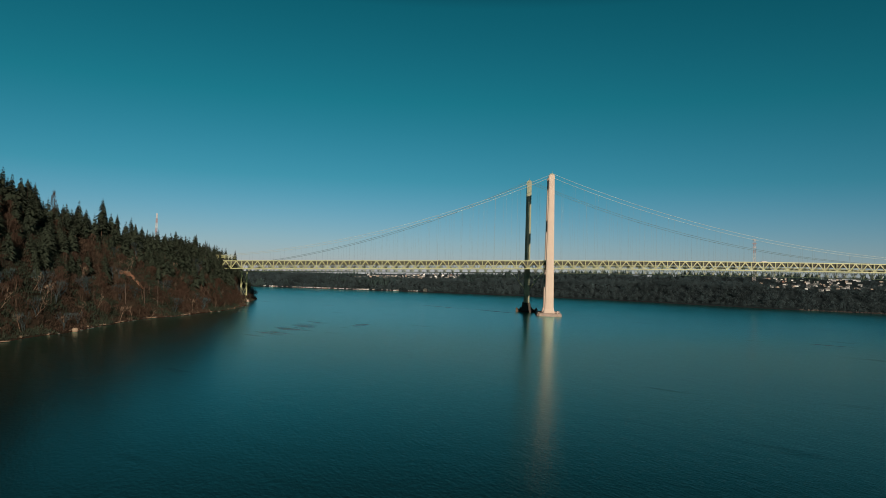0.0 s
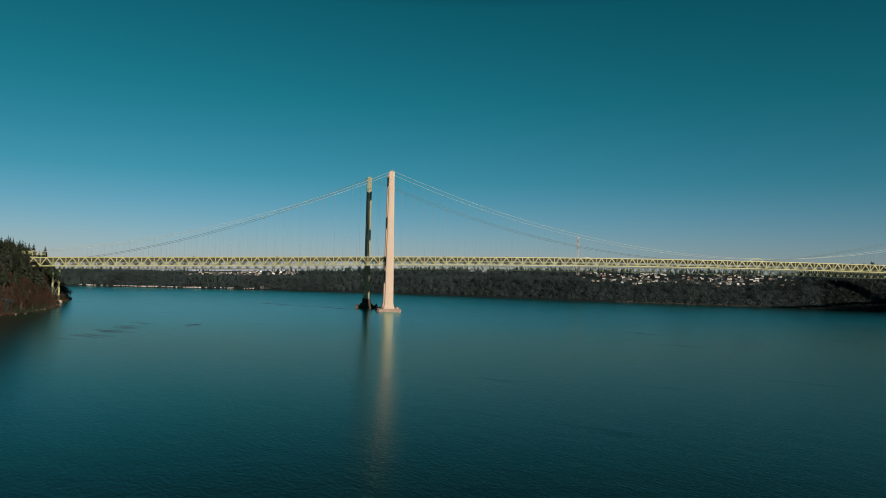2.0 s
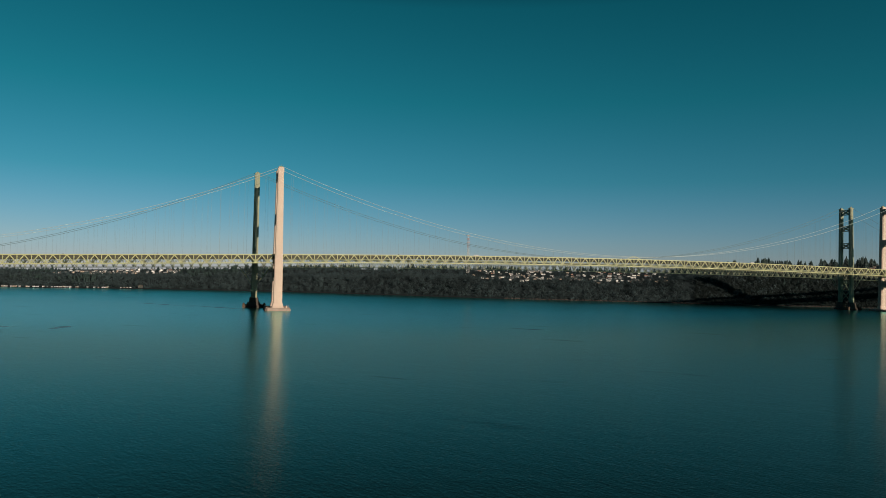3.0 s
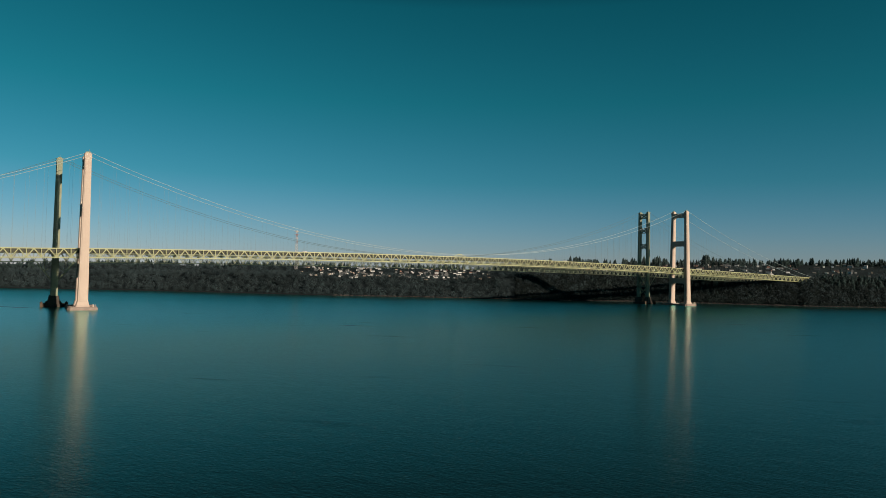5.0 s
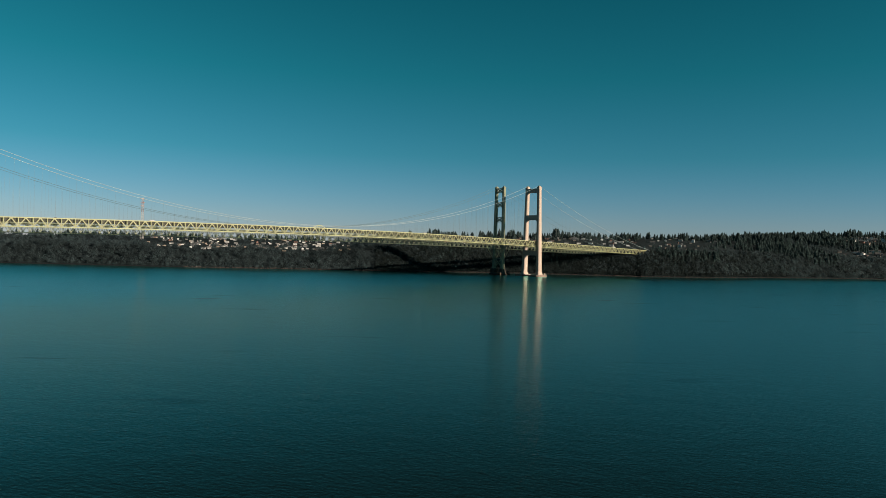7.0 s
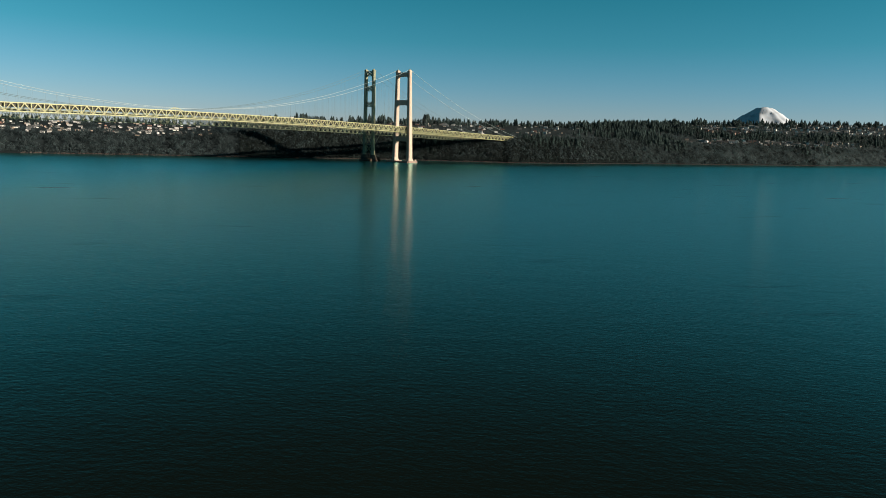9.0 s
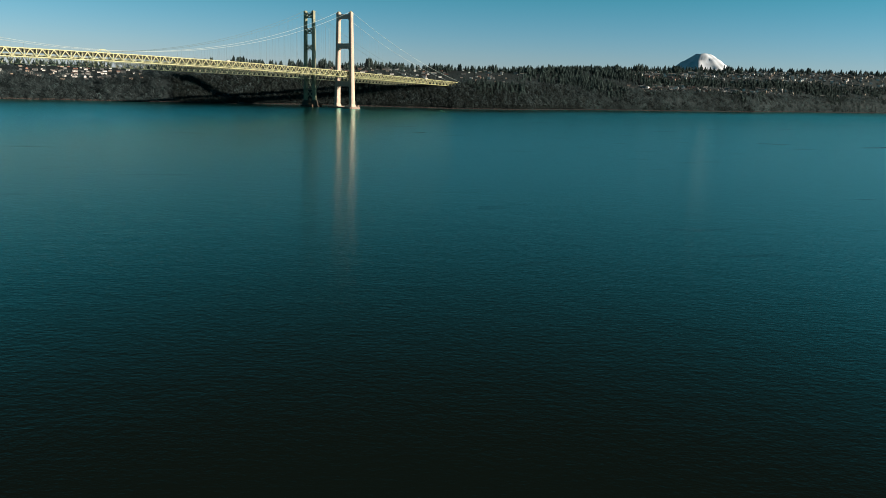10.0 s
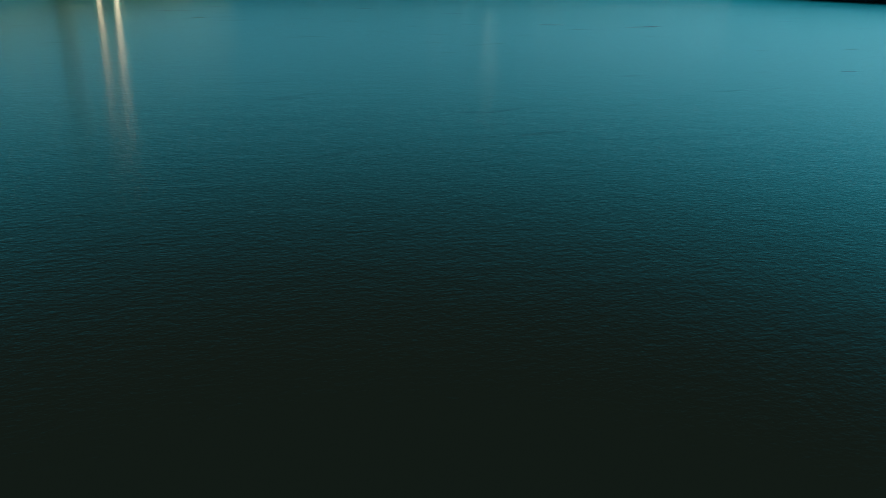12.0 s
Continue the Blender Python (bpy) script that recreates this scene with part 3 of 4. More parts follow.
for y in (62.0, 79.4):
    truss(steel_bridge, y, OX0, OX1, OP, old_top, 9.8, STEEL, "dull green riveted deck truss", 0.5, 0.9)
for x in (OX, OX + SPAN):
    steel_tower(steel_bridge, x)
xs = [OX0 + i * OP for i in range(round((OX1 - OX0) / OP) + 1)]
bm = bmesh.new()
for i, (a, b) in enumerate(zip(xs, xs[1:])):
    za, zb = old_top(a), old_top(b)
    beam(bm, (a, 70.7, za + 0.1), (b, 70.7, zb + 0.1), 15.5, 0.4)
bmesh.ops.remove_doubles(bm, verts=bm.verts, dist=0.03)
part("road_slab", bm, DECK, steel_bridge, "dark road deck")
floor_beam(steel_bridge, 62.3, 79.1, xs, old_top, 1.0, 9.8, STEEL, "green cross beam and bracing under the deck")
for y in (62.2, 79.2):
    cable(steel_bridge, (58, 58), y, y, OX, 152.2, 64.5, ((OX0 - 6, 45.0), (OX1 + 26, 46.0)), 0.17, OLDCABLE, "dark main suspension cable", old_top, OP, 0.03)
for y in (62.0, 79.4):
    bm = bmesh.new()
    tube(bm, [(OX0 - 1, y, -1), (OX0 - 1, y, old_top(OX0) - 10.2)], [1.15, 0.85], 10)
    part("bent_column", bm, GREEN, steel_bridge, "yellow-green steel column at the shore")
bm = bmesh.new()
beam(bm, (OX0 - 1, 60.5, old_top(OX0) - 10.6), (OX0 - 1, 81, old_top(OX0) - 10.6), 1.6, 1.2)
part("bent_cap", bm, GREEN, steel_bridge)
bm = bmesh.new()
for za, zb in ((6, 20), (20, 34)):
    beam(bm, (OX0 - 1, 62.6, za), (OX0 - 1, 78.8, zb), 0.4, 0.5)
    beam(bm, (OX0 - 1, 78.8, za), (OX0 - 1, 62.6, zb), 0.4, 0.5)
part("bent_brace", bm, GREEN, steel_bridge)
for y in (62.0, 79.4):
    bm = bmesh.new()
    block(bm, (OX0 - 4.5, y - 3.0, -3), (OX0 + 2.5, y + 3.0, 3.0), (OX0 - 4, y - 2.5), (OX0 + 2, y + 2.5), 0.5)
    part("bent_footing", bm, CONCRETE, steel_bridge, "pale concrete footing")


# ---- trees ----
def conifer_data(seed, h, r, bare):
    """Trunk and crown meshes of a fir: whorls of drooping, ragged boughs."""
    rnd = random.Random(seed)
    bm = bmesh.new()
    tube(bm, [(0, 0, -2), (0.1, 0, h * 0.3), (0, 0.1, h * 0.7), (0, 0, h)], [0.5, 0.36, 0.2, 0.04], 6)
    vs, fs = [], []
    levels = int(h * 1.25)
    for i in range(levels):
        u = i / (levels - 1)
        z = h * (bare + (0.99 - bare) * u) + rnd.uniform(-0.3, 0.3)
        reach = 1.3 * r * (1 - u) ** 0.85 * (0.55 + 0.45 * min(1, u * 5)) + 0.35
        turn = rnd.uniform(0, 6.28)
        reach *= rnd.uniform(0.7, 1.15)
        for k in range(8 if u < 0.8 else 6):
            if rnd.random() < 0.10:
                continue
            a = turn + 6.283 * k / 8 + rnd.uniform(-0.3, 0.3)
            l = reach * rnd.uniform(0.6, 1.15)
            w = 0.44 * l + 0.3
            c, s = math.cos(a), math.sin(a)
            drop, up = l * rnd.uniform(-0.05, 0.6), rnd.uniform(-0.9, 0.9) * (1 - u)
            n = len(vs)
            for d, e, dz in ((0.05, 0.12, 0.1), (0.05, -0.12, 0.1), (0.55, 0.5, -0.35), (0.55, -0.5, -0.35), (0.52, 0.0, 0.12), (0.85, 0.3, -0.8), (0.85, -0.3, -0.8), (1.0, 0, -1.0)):
                vs.append((c * d * l - s * e * w, s * d * l + c * e * w, z + up + dz * drop + rnd.uniform(-0.15, 0.15)))
            fs += [(n, n + 2, n + 4), (n + 1, n + 4, n + 3), (n, n + 4, n + 1), (n + 4, n + 2, n + 5), (n + 4, n + 6, n + 3), (n + 4, n + 5, n + 7), (n + 4, n + 7, n + 6)]
    return bm, vs, fs


def conifer(seed, h, r, bare, label):
    tree = thing("conifer_tree", label, "tree", group="conifers on the wooded bluff")
    bm, vs, fs = conifer_data(seed, h, r, bare)
    part("trunk", bm, BARK, tree)
    raw("crown", vs, fs, NEEDLE, tree)
    return tree


def limbs(bm, rnd, p, d, length, r, depth, tips):
    """A forking limb; its ends are gathered in tips."""
    q = p + d * length * 0.5 + Vector((rnd.uniform(-1, 1), rnd.uniform(-1, 1), 0)) * length * 0.06
    e = p + d * length
    tube(bm, [p, q, e], [r, r * 0.8, r * 0.55], 5 if depth > 1 else 3)
    if depth == 0:
        tips.append((e, d))
        return
    for k in range(rnd.choice((2, 3, 3))):
        turn = Vector((rnd.uniform(-1, 1), rnd.uniform(-1, 1), rnd.uniform(-0.3, 0.6)))
        nd = (d + turn * 0.75).normalized()
        limbs(bm, rnd, p + d * length * rnd.uniform(0.55, 1.0), nd, length * rnd.uniform(0.55, 0.8), r * 0.5, depth - 1, tips)


def leafless(seed, h, lean, mat, label):
    """A bare broadleaf tree: forking trunk and limbs, and a haze of fine twigs."""
    rnd = random.Random(seed)
    tree = thing("leafless_tree", label, "tree", group="bare trees along the shore")
    bm, tips = bmesh.new(), []
    for k in range(rnd.choice((1, 2, 3))):
        d = Vector((lean + rnd.uniform(-0.25, 0.25), rnd.uniform(-0.3, 0.3), 1)).normalized()
        limbs(bm, rnd, Vector((0, 0, -0.5)), d, h * 0.42, h * 0.012, 3, tips)
    part("trunk", bm, mat, tree)
    vs, fs = [], []
    for p, d in tips:
        for k in range(5):
            v = (d + Vector((rnd.uniform(-1, 1), rnd.uniform(-1, 1), rnd.uniform(-0.4, 1))) * 0.7).normalized() * h * rnd.uniform(0.08, 0.17)
            w = Vector((rnd.uniform(-1, 1), rnd.uniform(-1, 1), 0)) * 0.09
            n = len(vs)
            vs += [p - w, p + w, p + v]
            fs.append((n, n + 1, n + 2))
    raw("crown", vs, fs, mat, tree)
    return tree


def alder(seed, h, label):
    """A leafless alder: slim stems under a rounded cloud of fine reddish twigs."""
    rnd = random.Random(seed)
    tree = thing("alder_tree", label, "tree", group="russet alders on the bluff")
    bm = bmesh.new()
    for k in range(3):
        a, b = rnd.uniform(-0.2, 0.2) * h, rnd.uniform(-0.2, 0.2) * h
        tube(bm, [(0.3 * k - 0.3, 0, -1), (a * 0.4, b * 0.4, h * 0.45), (a, b, h * 0.85)], [0.22, 0.15, 0.04], 5)
    part("trunk", bm, BARK, tree)
    vs, fs = [], []
    for k in range(520):
        t, u = rnd.uniform(0, 6.283), rnd.random() ** 0.8
        lobes = 1 + 0.25 * math.sin(3 * t + seed) + 0.2 * math.sin(5 * u * 3 + 2 * t)
        rr = h * 0.36 * math.sin(math.pi * (0.12 + 0.84 * u)) * lobes * rnd.uniform(0.55, 1.05)
        p = Vector((rr * math.cos(t), rr * math.sin(t), h * (0.16 + 0.80 * u)))
        d = Vector((math.cos(t) * 0.6, math.sin(t) * 0.6, 0.9)) + Vector((rnd.uniform(-1, 1), rnd.uniform(-1, 1), rnd.uniform(-0.6, 0.6))) * 0.6
        d = d.normalized() * h * rnd.uniform(0.05, 0.12)
        w = d.cross(Vector((rnd.uniform(-1, 1), rnd.uniform(-1, 1), 0.3))).normalized() * rnd.uniform(0.06, 0.16)
        n = len(vs)
        vs += [p - w - d * 0.5, p + w - d * 0.5, p + d]
        fs.append((n, n + 1, n + 2))
    raw("crown", vs, fs, RUSSET, tree)
    return tree


def scatter(name, label, category, places, blade, mat, kind="stuff"):
    """One mesh of many clumps, each made by blade(random, vs, fs, place, size)."""
    rnd = random.Random(7)
    vs, fs = [], []
    for p, size in places:
        blade(rnd, vs, fs, p, size)
    return tagged(raw(name, vs, fs, mat), label, category, kind=kind)


def fuzz(rnd, vs, fs, p, size):
    """A bare crown seen from far: fine upright sprays laid over an uneven egg, with a few stems below."""
    x, y, z = p
    h = size
    wide = h * rnd.uniform(0.42, 0.66)
    for k in range(2):
        a = rnd.uniform(-0.15, 0.15) * h
        n = len(vs)
        vs += [(x - 0.25, y, z - 1), (x + 0.25, y, z - 1), (x + a, y, z + h * 0.6)]
        fs.append((n, n + 1, n + 2))
    for k in range(28):
        t, u = rnd.uniform(0, 6.283), rnd.random()
        c, e = math.cos(t), math.sin(t)
        rr = wide * math.sin(math.pi * (0.16 + 0.80 * u)) * rnd.uniform(0.75, 1.05)
        lean = math.cos(math.pi * (0.16 + 0.80 * u))
        cx, cy, cz = x + rr * c, y + rr * e, z + h * (0.14 + 0.76 * u)
        l, w = h * rnd.uniform(0.06, 0.13), h * rnd.uniform(0.035, 0.075)
        out = l * lean + rnd.uniform(-0.3, 0.3)
        a, b = rnd.uniform(-0.4, 0.4), rnd.uniform(-0.4, 0.4)
        n = len(vs)
        vs += [(cx - out * c, cy - out * e, cz - l), (cx + w * e, cy - w * c, cz + a), (cx + out * c + a, cy + out * e + b, cz + l), (cx - w * e, cy + w * c, cz + b)]
        fs.append((n, n + 1, n + 2, n + 3))


def spire(rnd, vs, fs, p, size):
    """A fir seen from far: whorls of drooping boughs up a stem, ragged at the edge."""
    x, y, z = p
    h, r = size, size * rnd.uniform(0.22, 0.40)
    lv = 7
    for i in range(lv):
        u = i / lv
        zz, rr = z + h * (0.08 + 0.76 * u), r * (1 - u * 0.90) * rnd.uniform(0.75, 1.2)
        t0 = rnd.uniform(0, 6.28)
        for k in range(5):
            a = t0 + k * 1.257 + rnd.uniform(-0.25, 0.25)
            l = rr * rnd.uniform(0.7, 1.25)
            n = len(vs)
            vs += [(x, y, zz + h * 0.17), (x + l * math.cos(a - 0.6), y + l * math.sin(a - 0.6), zz - 0.02 * h), (x + l * math.cos(a + 0.6), y + l * math.sin(a + 0.6), zz + rnd.uniform(-0.04, 0.02) * h)]
            fs.append((n, n + 1, n + 2))


def thicket(rnd, vs, fs, p, size):
    """A mound of brush: short blades leaning outward."""
    x, y, z = p
    for k in range(26):
        t, u = rnd.uniform(0, 6.283), rnd.random()
        rr = size * math.sqrt(rnd.random())
        cx, cy = x + rr * math.cos(t), y + rr * math.sin(t)
        cz = z + size * 0.75 * (1 - (rr / size) ** 2) * rnd.uniform(0.2, 1)
        l, w, b = size * rnd.uniform(0.25, 0.6), rnd.uniform(0.14, 0.42), rnd.uniform(0, 6.283)
        n = len(vs)
        vs += [(cx - w * math.cos(b), cy - w * math.sin(b), cz - 0.3 * l), (cx + w * math.cos(b), cy + w * math.sin(b), cz - 0.3 * l),
               (cx + math.cos(t) * l * 0.5 + rnd.uniform(-0.3, 0.3), cy + math.sin(t) * l * 0.5, cz + l * rnd.uniform(0.3, 0.8))]
        fs.append((n, n + 1, n + 2))


rnd = random.Random(11)
kinds = [conifer(21, 33, 6.6, 0.14, "tall dark green fir on the wooded bluff"), conifer(22, 29, 7.0, 0.08, "broad dark green fir on the wooded bluff"),
         conifer(23, 36, 6.0, 0.26, "tall narrow fir with a bare lower trunk"), conifer(24, 25, 6.4, 0.06, "dense dark fir on the wooded bluff"),
         conifer(25, 31, 5.6, 0.36, "fir with a long bare trunk above brown brush"), conifer(26, 21, 5.6, 0.04, "young dark green fir on the bluff")]


def put(ob, x, y, z, turn, size, first):
    m = pose(x, y, z, rnd.uniform(-2, 2), rnd.uniform(-2, 2), turn)
    if ob in first:
        first.discard(ob)
        ob.matrix_basis = m
        got = ob
    else:
        got = copy_thing(ob, m)
    got.scale = (size * rnd.uniform(0.9, 1.1), size * rnd.uniform(0.9, 1.1), size)
    return got


SCAR = [(-367, -207), (-363, -198), (-361, -190), (-356, -187.5), (-351, -184.5)]


def on_scar(x, y, reach):
    """Whether a place lies on the slide, or just downhill of it where it would hide it."""
    return any(math.hypot(x - a - k * 5, y - b + k * 5) < reach for a, b in SCAR for k in (0, 1))


unused = set(kinds)
taken, dense_vs, dense_fs = [], [], []
shapes = [conifer_data(60 + i, 24 + 2.5 * i, 6.0 + 0.3 * i, 0.08)[1:] for i in range(4)]
for _ in range(12000):
    y = rnd.uniform(-480, 240) if rnd.random() < 0.8 else rnd.uniform(-150, 0)
    edge = float(np.interp(y, (-260, -130, -60, 60), (56, 34, 15, 12)))
    d = edge * 0.6 + 118 * rnd.random() ** 1.1
    x = west_shore(y) - d
    if d < edge and rnd.random() < 0.6:
        continue
    if -4 < y < 34 and x > X0 - 5 or 55 < y < 86 and x > -372:
        continue
    if on_scar(x, y, 4) or any((x - a) ** 2 + (y - b) ** 2 < 20 for a, b in taken):
        continue
    taken.append((x, y))
    z = west_height(x, y) - 0.6
    size = rnd.uniform(0.62, 0.98) * (0.86 if d < edge * 1.2 else 1)
    if len(taken) <= 300:
        put(rnd.choice(kinds[:5] if d > edge * 1.3 else kinds[1:]), x, y, z, rnd.uniform(0, 360), size, unused)
    elif len(taken) < 900:
        vs, fs = rnd.choice(shapes)
        n, a = len(dense_vs), rnd.uniform(0, 6.283)
        c, e = math.cos(a) * size, math.sin(a) * size
        dense_vs += [(x + c * p[0] - e * p[1], y + e * p[0] + c * p[1], z + size * p[2]) for p in vs]
        dense_fs += [tuple(i + n for i in f) for f in fs]
tagged(raw("fir_wood", dense_vs, dense_fs, NEEDLE), "dense dark fir wood filling the bluff", "woodland", kind="stuff")

for dx, dy, size in ((-9, -8, 0.62), (-4, -11, 0.52), (1, -9, 0.42), (-13, -6, 0.7), (-6, 38, 0.6), (-12, 44, 0.7), (-3, -16, 0.5), (-17, -4, 0.66), (-22, -7, 0.72), (-27, -3, 0.7), (7, -6, 0.40), (11, -10, 0.36), (4, -20, 0.44), (-20, -16, 0.6)):
    put(kinds[3 if dx > -8 else 1], X0 + dx, dy, west_height(X0 + dx, dy) - 0.6, 40 * dx, size, unused)

bares = [leafless(31, 15, 0.2, PALETWIG, "leafless pale tree on the bluff above the shore"), leafless(32, 12, 0.5, PALETWIG, "leaning leafless pale tree over the shore"),
         leafless(33, 17, 0.0, TWIG, "tall leafless grey-brown tree on the bluff"), leafless(34, 10, 0.3, BRUSH, "leafless russet tree near the shore")]
unused = set(bares)
for i in range(120):
    y = rnd.uniform(-470, 190)
    d = 4 + 46 * rnd.random()
    x = west_shore(y) - d
    k = bares[(0, 1, 2, 3, 3, 2)[i % 6]]
    put(k, x, y, west_height(x, y) - 0.3, rnd.uniform(0, 360), rnd.uniform(0.55, 1.1), unused)

for i in range(26):
    y = rnd.uniform(34, 58) if i < 15 else rnd.uniform(88, 160)
    x = west_shore(y) - rnd.uniform(1, 13)
    put(bares[(3, 2, 3)[i % 3]], x, y, west_height(x, y) - 0.3, rnd.uniform(0, 360), rnd.uniform(0.7, 1.25), unused)
alders = [alder(41, 12, "rounded leafless russet alder on the bluff"), alder(42, 9.5, "low leafless russet alder near the shore"), alder(43, 14, "tall leafless reddish-brown alder on the bluff")]
unused = set(alders)
for i in range(230):
    y = rnd.uniform(-480, -40) if i < 165 else rnd.uniform(-60, 60)
    reach = float(np.interp(y, (-400, -260, -150, -60), (92, 70, 30, 16)))
    d = 5 + reach * rnd.random()
    x = west_shore(y) - d
    if -5 < y < 34 and d < 14 or on_scar(x, y, 3.2):
        continue
    put(alders[i % 3], x, y, west_height(x, y) - 0.4, rnd.uniform(0, 360), rnd.uniform(0.65, 1.15), unused)


def dead_snag(seed, h, label):
    """A dead fir: a pale tapering trunk with broken stubs of branches."""
    q = random.Random(seed)
    snag = thing("dead_snag", label, "tree", group="dead snags on the bluff")
    bm = bmesh.new()
    lean = q.uniform(-0.06, 0.06) * h
    tube(bm, [(0, 0, -1), (lean * 0.5, 0, h * 0.5), (lean, 0.1, h)], [0.24, 0.18, 0.06], 6)
    part("trunk", bm, GREYWOOD, snag)
    bm = bmesh.new()
    for k in range(9):
        u, a = q.uniform(0.3, 0.95), q.uniform(0, 6.283)
        z, l = h * u, q.uniform(0.6, 2.4) * (1.2 - u)
        tube(bm, [(lean * u, 0, z), (lean * u + l * math.cos(a), l * math.sin(a), z - 0.15 * l)], [0.09, 0.03], 4)
    part("branch_stubs", bm, GREYWOOD, snag)
    return snag


snags = [dead_snag(51, 13, "pale dead snag standing on the bluff"), dead_snag(52, 9, "short pale dead snag among brush"), dead_snag(53, 16, "tall pale dead trunk below the firs")]
unused = set(snags)
for i in range(24):
    y = rnd.uniform(-330, 20) if i < 20 else rnd.uniform(-215, -180)
    d = rnd.uniform(10, 44) * (1.0 if y < -120 else 0.6)
    x = west_shore(y) - d
    if not (-5 < y < 34 and d < 22):
        put(snags[i % 3], x, y, west_height(x, y) - 0.3, rnd.uniform(0, 360), rnd.uniform(0.6, 1.1), unused)
for x, y, k, turn, size in ((-325, -265, 0, 20, 1.0), (-318, -339, 0, 80, 0.75), (-345, -332, 1, 0, 1.2), (-328, -352, 1, 30, 1.1), (-338, -331, 1, 340, 1.2), (-341, -268, 1, 10, 1.0),
                            (-334, -300, 1, 350, 0.9), (-322, -372, 0, 200, 0.9), (-336, -372, 1, 20, 1.2), (-350, -300, 1, 320, 0.9), (-332, -236, 0, 100, 0.8), (-330, -212, 1, 20, 0.7)):
    put(bares[k], x, y, west_height(x, y) - 0.3, turn, size, set())
poplar = put(alders[2], -401, -235, west_height(-401, -235) - 0.4, 0, 1.0, set())
poplar.scale = (0.55, 0.55, 2.2)
tagged(poplar, "tall narrow leafless russet poplar among firs", "tree")
SLIP = material("bare_slip_soil", (0.20, 0.11, 0.072), 0.95, 0.4, 0.15, 0.8, 0.3)
rows = []
for i in range(31):
    u = i / 30 * (len(SCAR) - 1)
    k = min(int(u), len(SCAR) - 2)
    (xa, ya), (xb, yb) = SCAR[k], SCAR[k + 1]
    cx, cy, long = xa + (xb - xa) * (u - k), ya + (yb - ya) * (u - k), math.hypot(xb - xa, yb - ya)
    half = 1.1 + 0.7 * noise.noise((i * 0.4, 3, 3))
    row = []
    for j in (-1.5, -1, -0.5, 0, 0.5, 1, 1.5):
        px, py = cx - (yb - ya) / long * half * j, cy + (xb - xa) / long * half * j
        row.append((px, py, west_height(px, py) + (0.9 if abs(j) < 1 else 0.5 if abs(j) < 1.2 else -2.0) + 0.3 * noise.noise((px * 0.5, py * 0.5, 2))))
    rows.append(row)
tagged(grid("ground_slip", rows, SLIP), "bare orange soil of a small landslip", "hillside", kind="structure")
brush, green = [], []
for _ in range(9000):
    y = rnd.uniform(-490, 215)
    d = 3 + float(np.interp(y, (-260, -60), (80, 40))) * rnd.random()
    if -3 < y < 33 and d < 20:
        continue
    x = west_shore(y) - d
    v = noise.noise((x * 0.03, y * 0.03, 9)) + noise.noise((x * 0.1, y * 0.1, 2)) * 0.4
    if abs(v + 0.25) < 0.035 and d > 12 or on_scar(x, y, 2.2):
        continue
    (brush if v > 0.02 else green).append(((x, y, west_height(x, y) - 0.4), rnd.uniform(1.8, 4.8)))
scatter("brush", "russet winter brush covering the bluff", "brush", brush, thicket, BRUSH)
scatter("undergrowth", "dark evergreen undergrowth on the bluff", "undergrowth", green, thicket, NEEDLE)
back = []
for _ in range(1500):
    y, d = rnd.uniform(-600, 420), rnd.uniform(110, 420)
    x = west_shore(y) - d
    back.append(((x, y, west_height(x, y) - 1), rnd.uniform(18, 30)))
scatter("far_conifers", "dark fir wood behind the bluff", "woodland", back, spire, NEEDLE)


# ---- the far shore: woods and houses ----
def town(az, s):
    """How built-up the far shore is: bands of streets between the woods."""
    w = float(np.interp(az, RIDGE_AZ, RIDGE_W))
    q = s / w
    t = 0.0
    t += smooth(-36, -32, az) * smooth(-18.5, -21, az) * smooth(70, 95, s) * smooth(w * 0.95, w * 0.75, s)
    t += 0.8 * smooth(-40, -44, az) * smooth(-64.5, -62, az) * smooth(0.40, 0.55, q)
    t += smooth(-71, -72.5, az) * smooth(-85, -82, az) * smooth(0.13, 0.17, q) * smooth(0.46, 0.36, q)
    t += smooth(-71, -73, az) * smooth(0.52, 0.60, q) * (0.55 + 0.45 * smooth(-78, -82, az))
    t += 0.25 * smooth(-84, -86, az) * smooth(0.10, 0.2, q)
    t += 0.8 * smooth(3.5, 5, az) * smooth(13, 11, az) * smooth(150, 190, s)
    return t * (0.55 + 0.9 * (0.5 + noise.noise((az * 0.35, s * 0.012, 3))))


def firs(az, s, x, y):
    """How far firs outnumber bare trees there."""
    q = s / float(np.interp(az, RIDGE_AZ, RIDGE_W))
    v = noise.noise((x * 0.005, y * 0.005, 6)) + 0.6 * noise.noise((x * 0.017, y * 0.017, 1))
    v += 0.32 * smooth(0.6, 0.95, q) - 0.30 * smooth(-62, -58, az) * smooth(-1, -5, az) * smooth(0.75, 0.55, q)
    v += 0.55 * smooth(-62, -64, az) * smooth(-73, -70.5, az) * smooth(0.28, 0.36, q)
    v += 0.6 * smooth(-80, -81.5, az) * smooth(-88, -85, az) * smooth(0.25, 0.34, q) * smooth(0.62, 0.55, q)
    v += 0.62 * smooth(-38, -45, az) * smooth(-68, -62, az) * smooth(0.34, 0.2, q)   # more firs low on the bluff, standing in for its shade
    v += 0.22 * smooth(-64, -69, az) + 0.2 * smooth(-72, -74, az) * smooth(0.3, 0.4, q) - 0.25 * smooth(0.14, 0.10, q)
    return v + 0.12 * smooth(-6, 6, az)


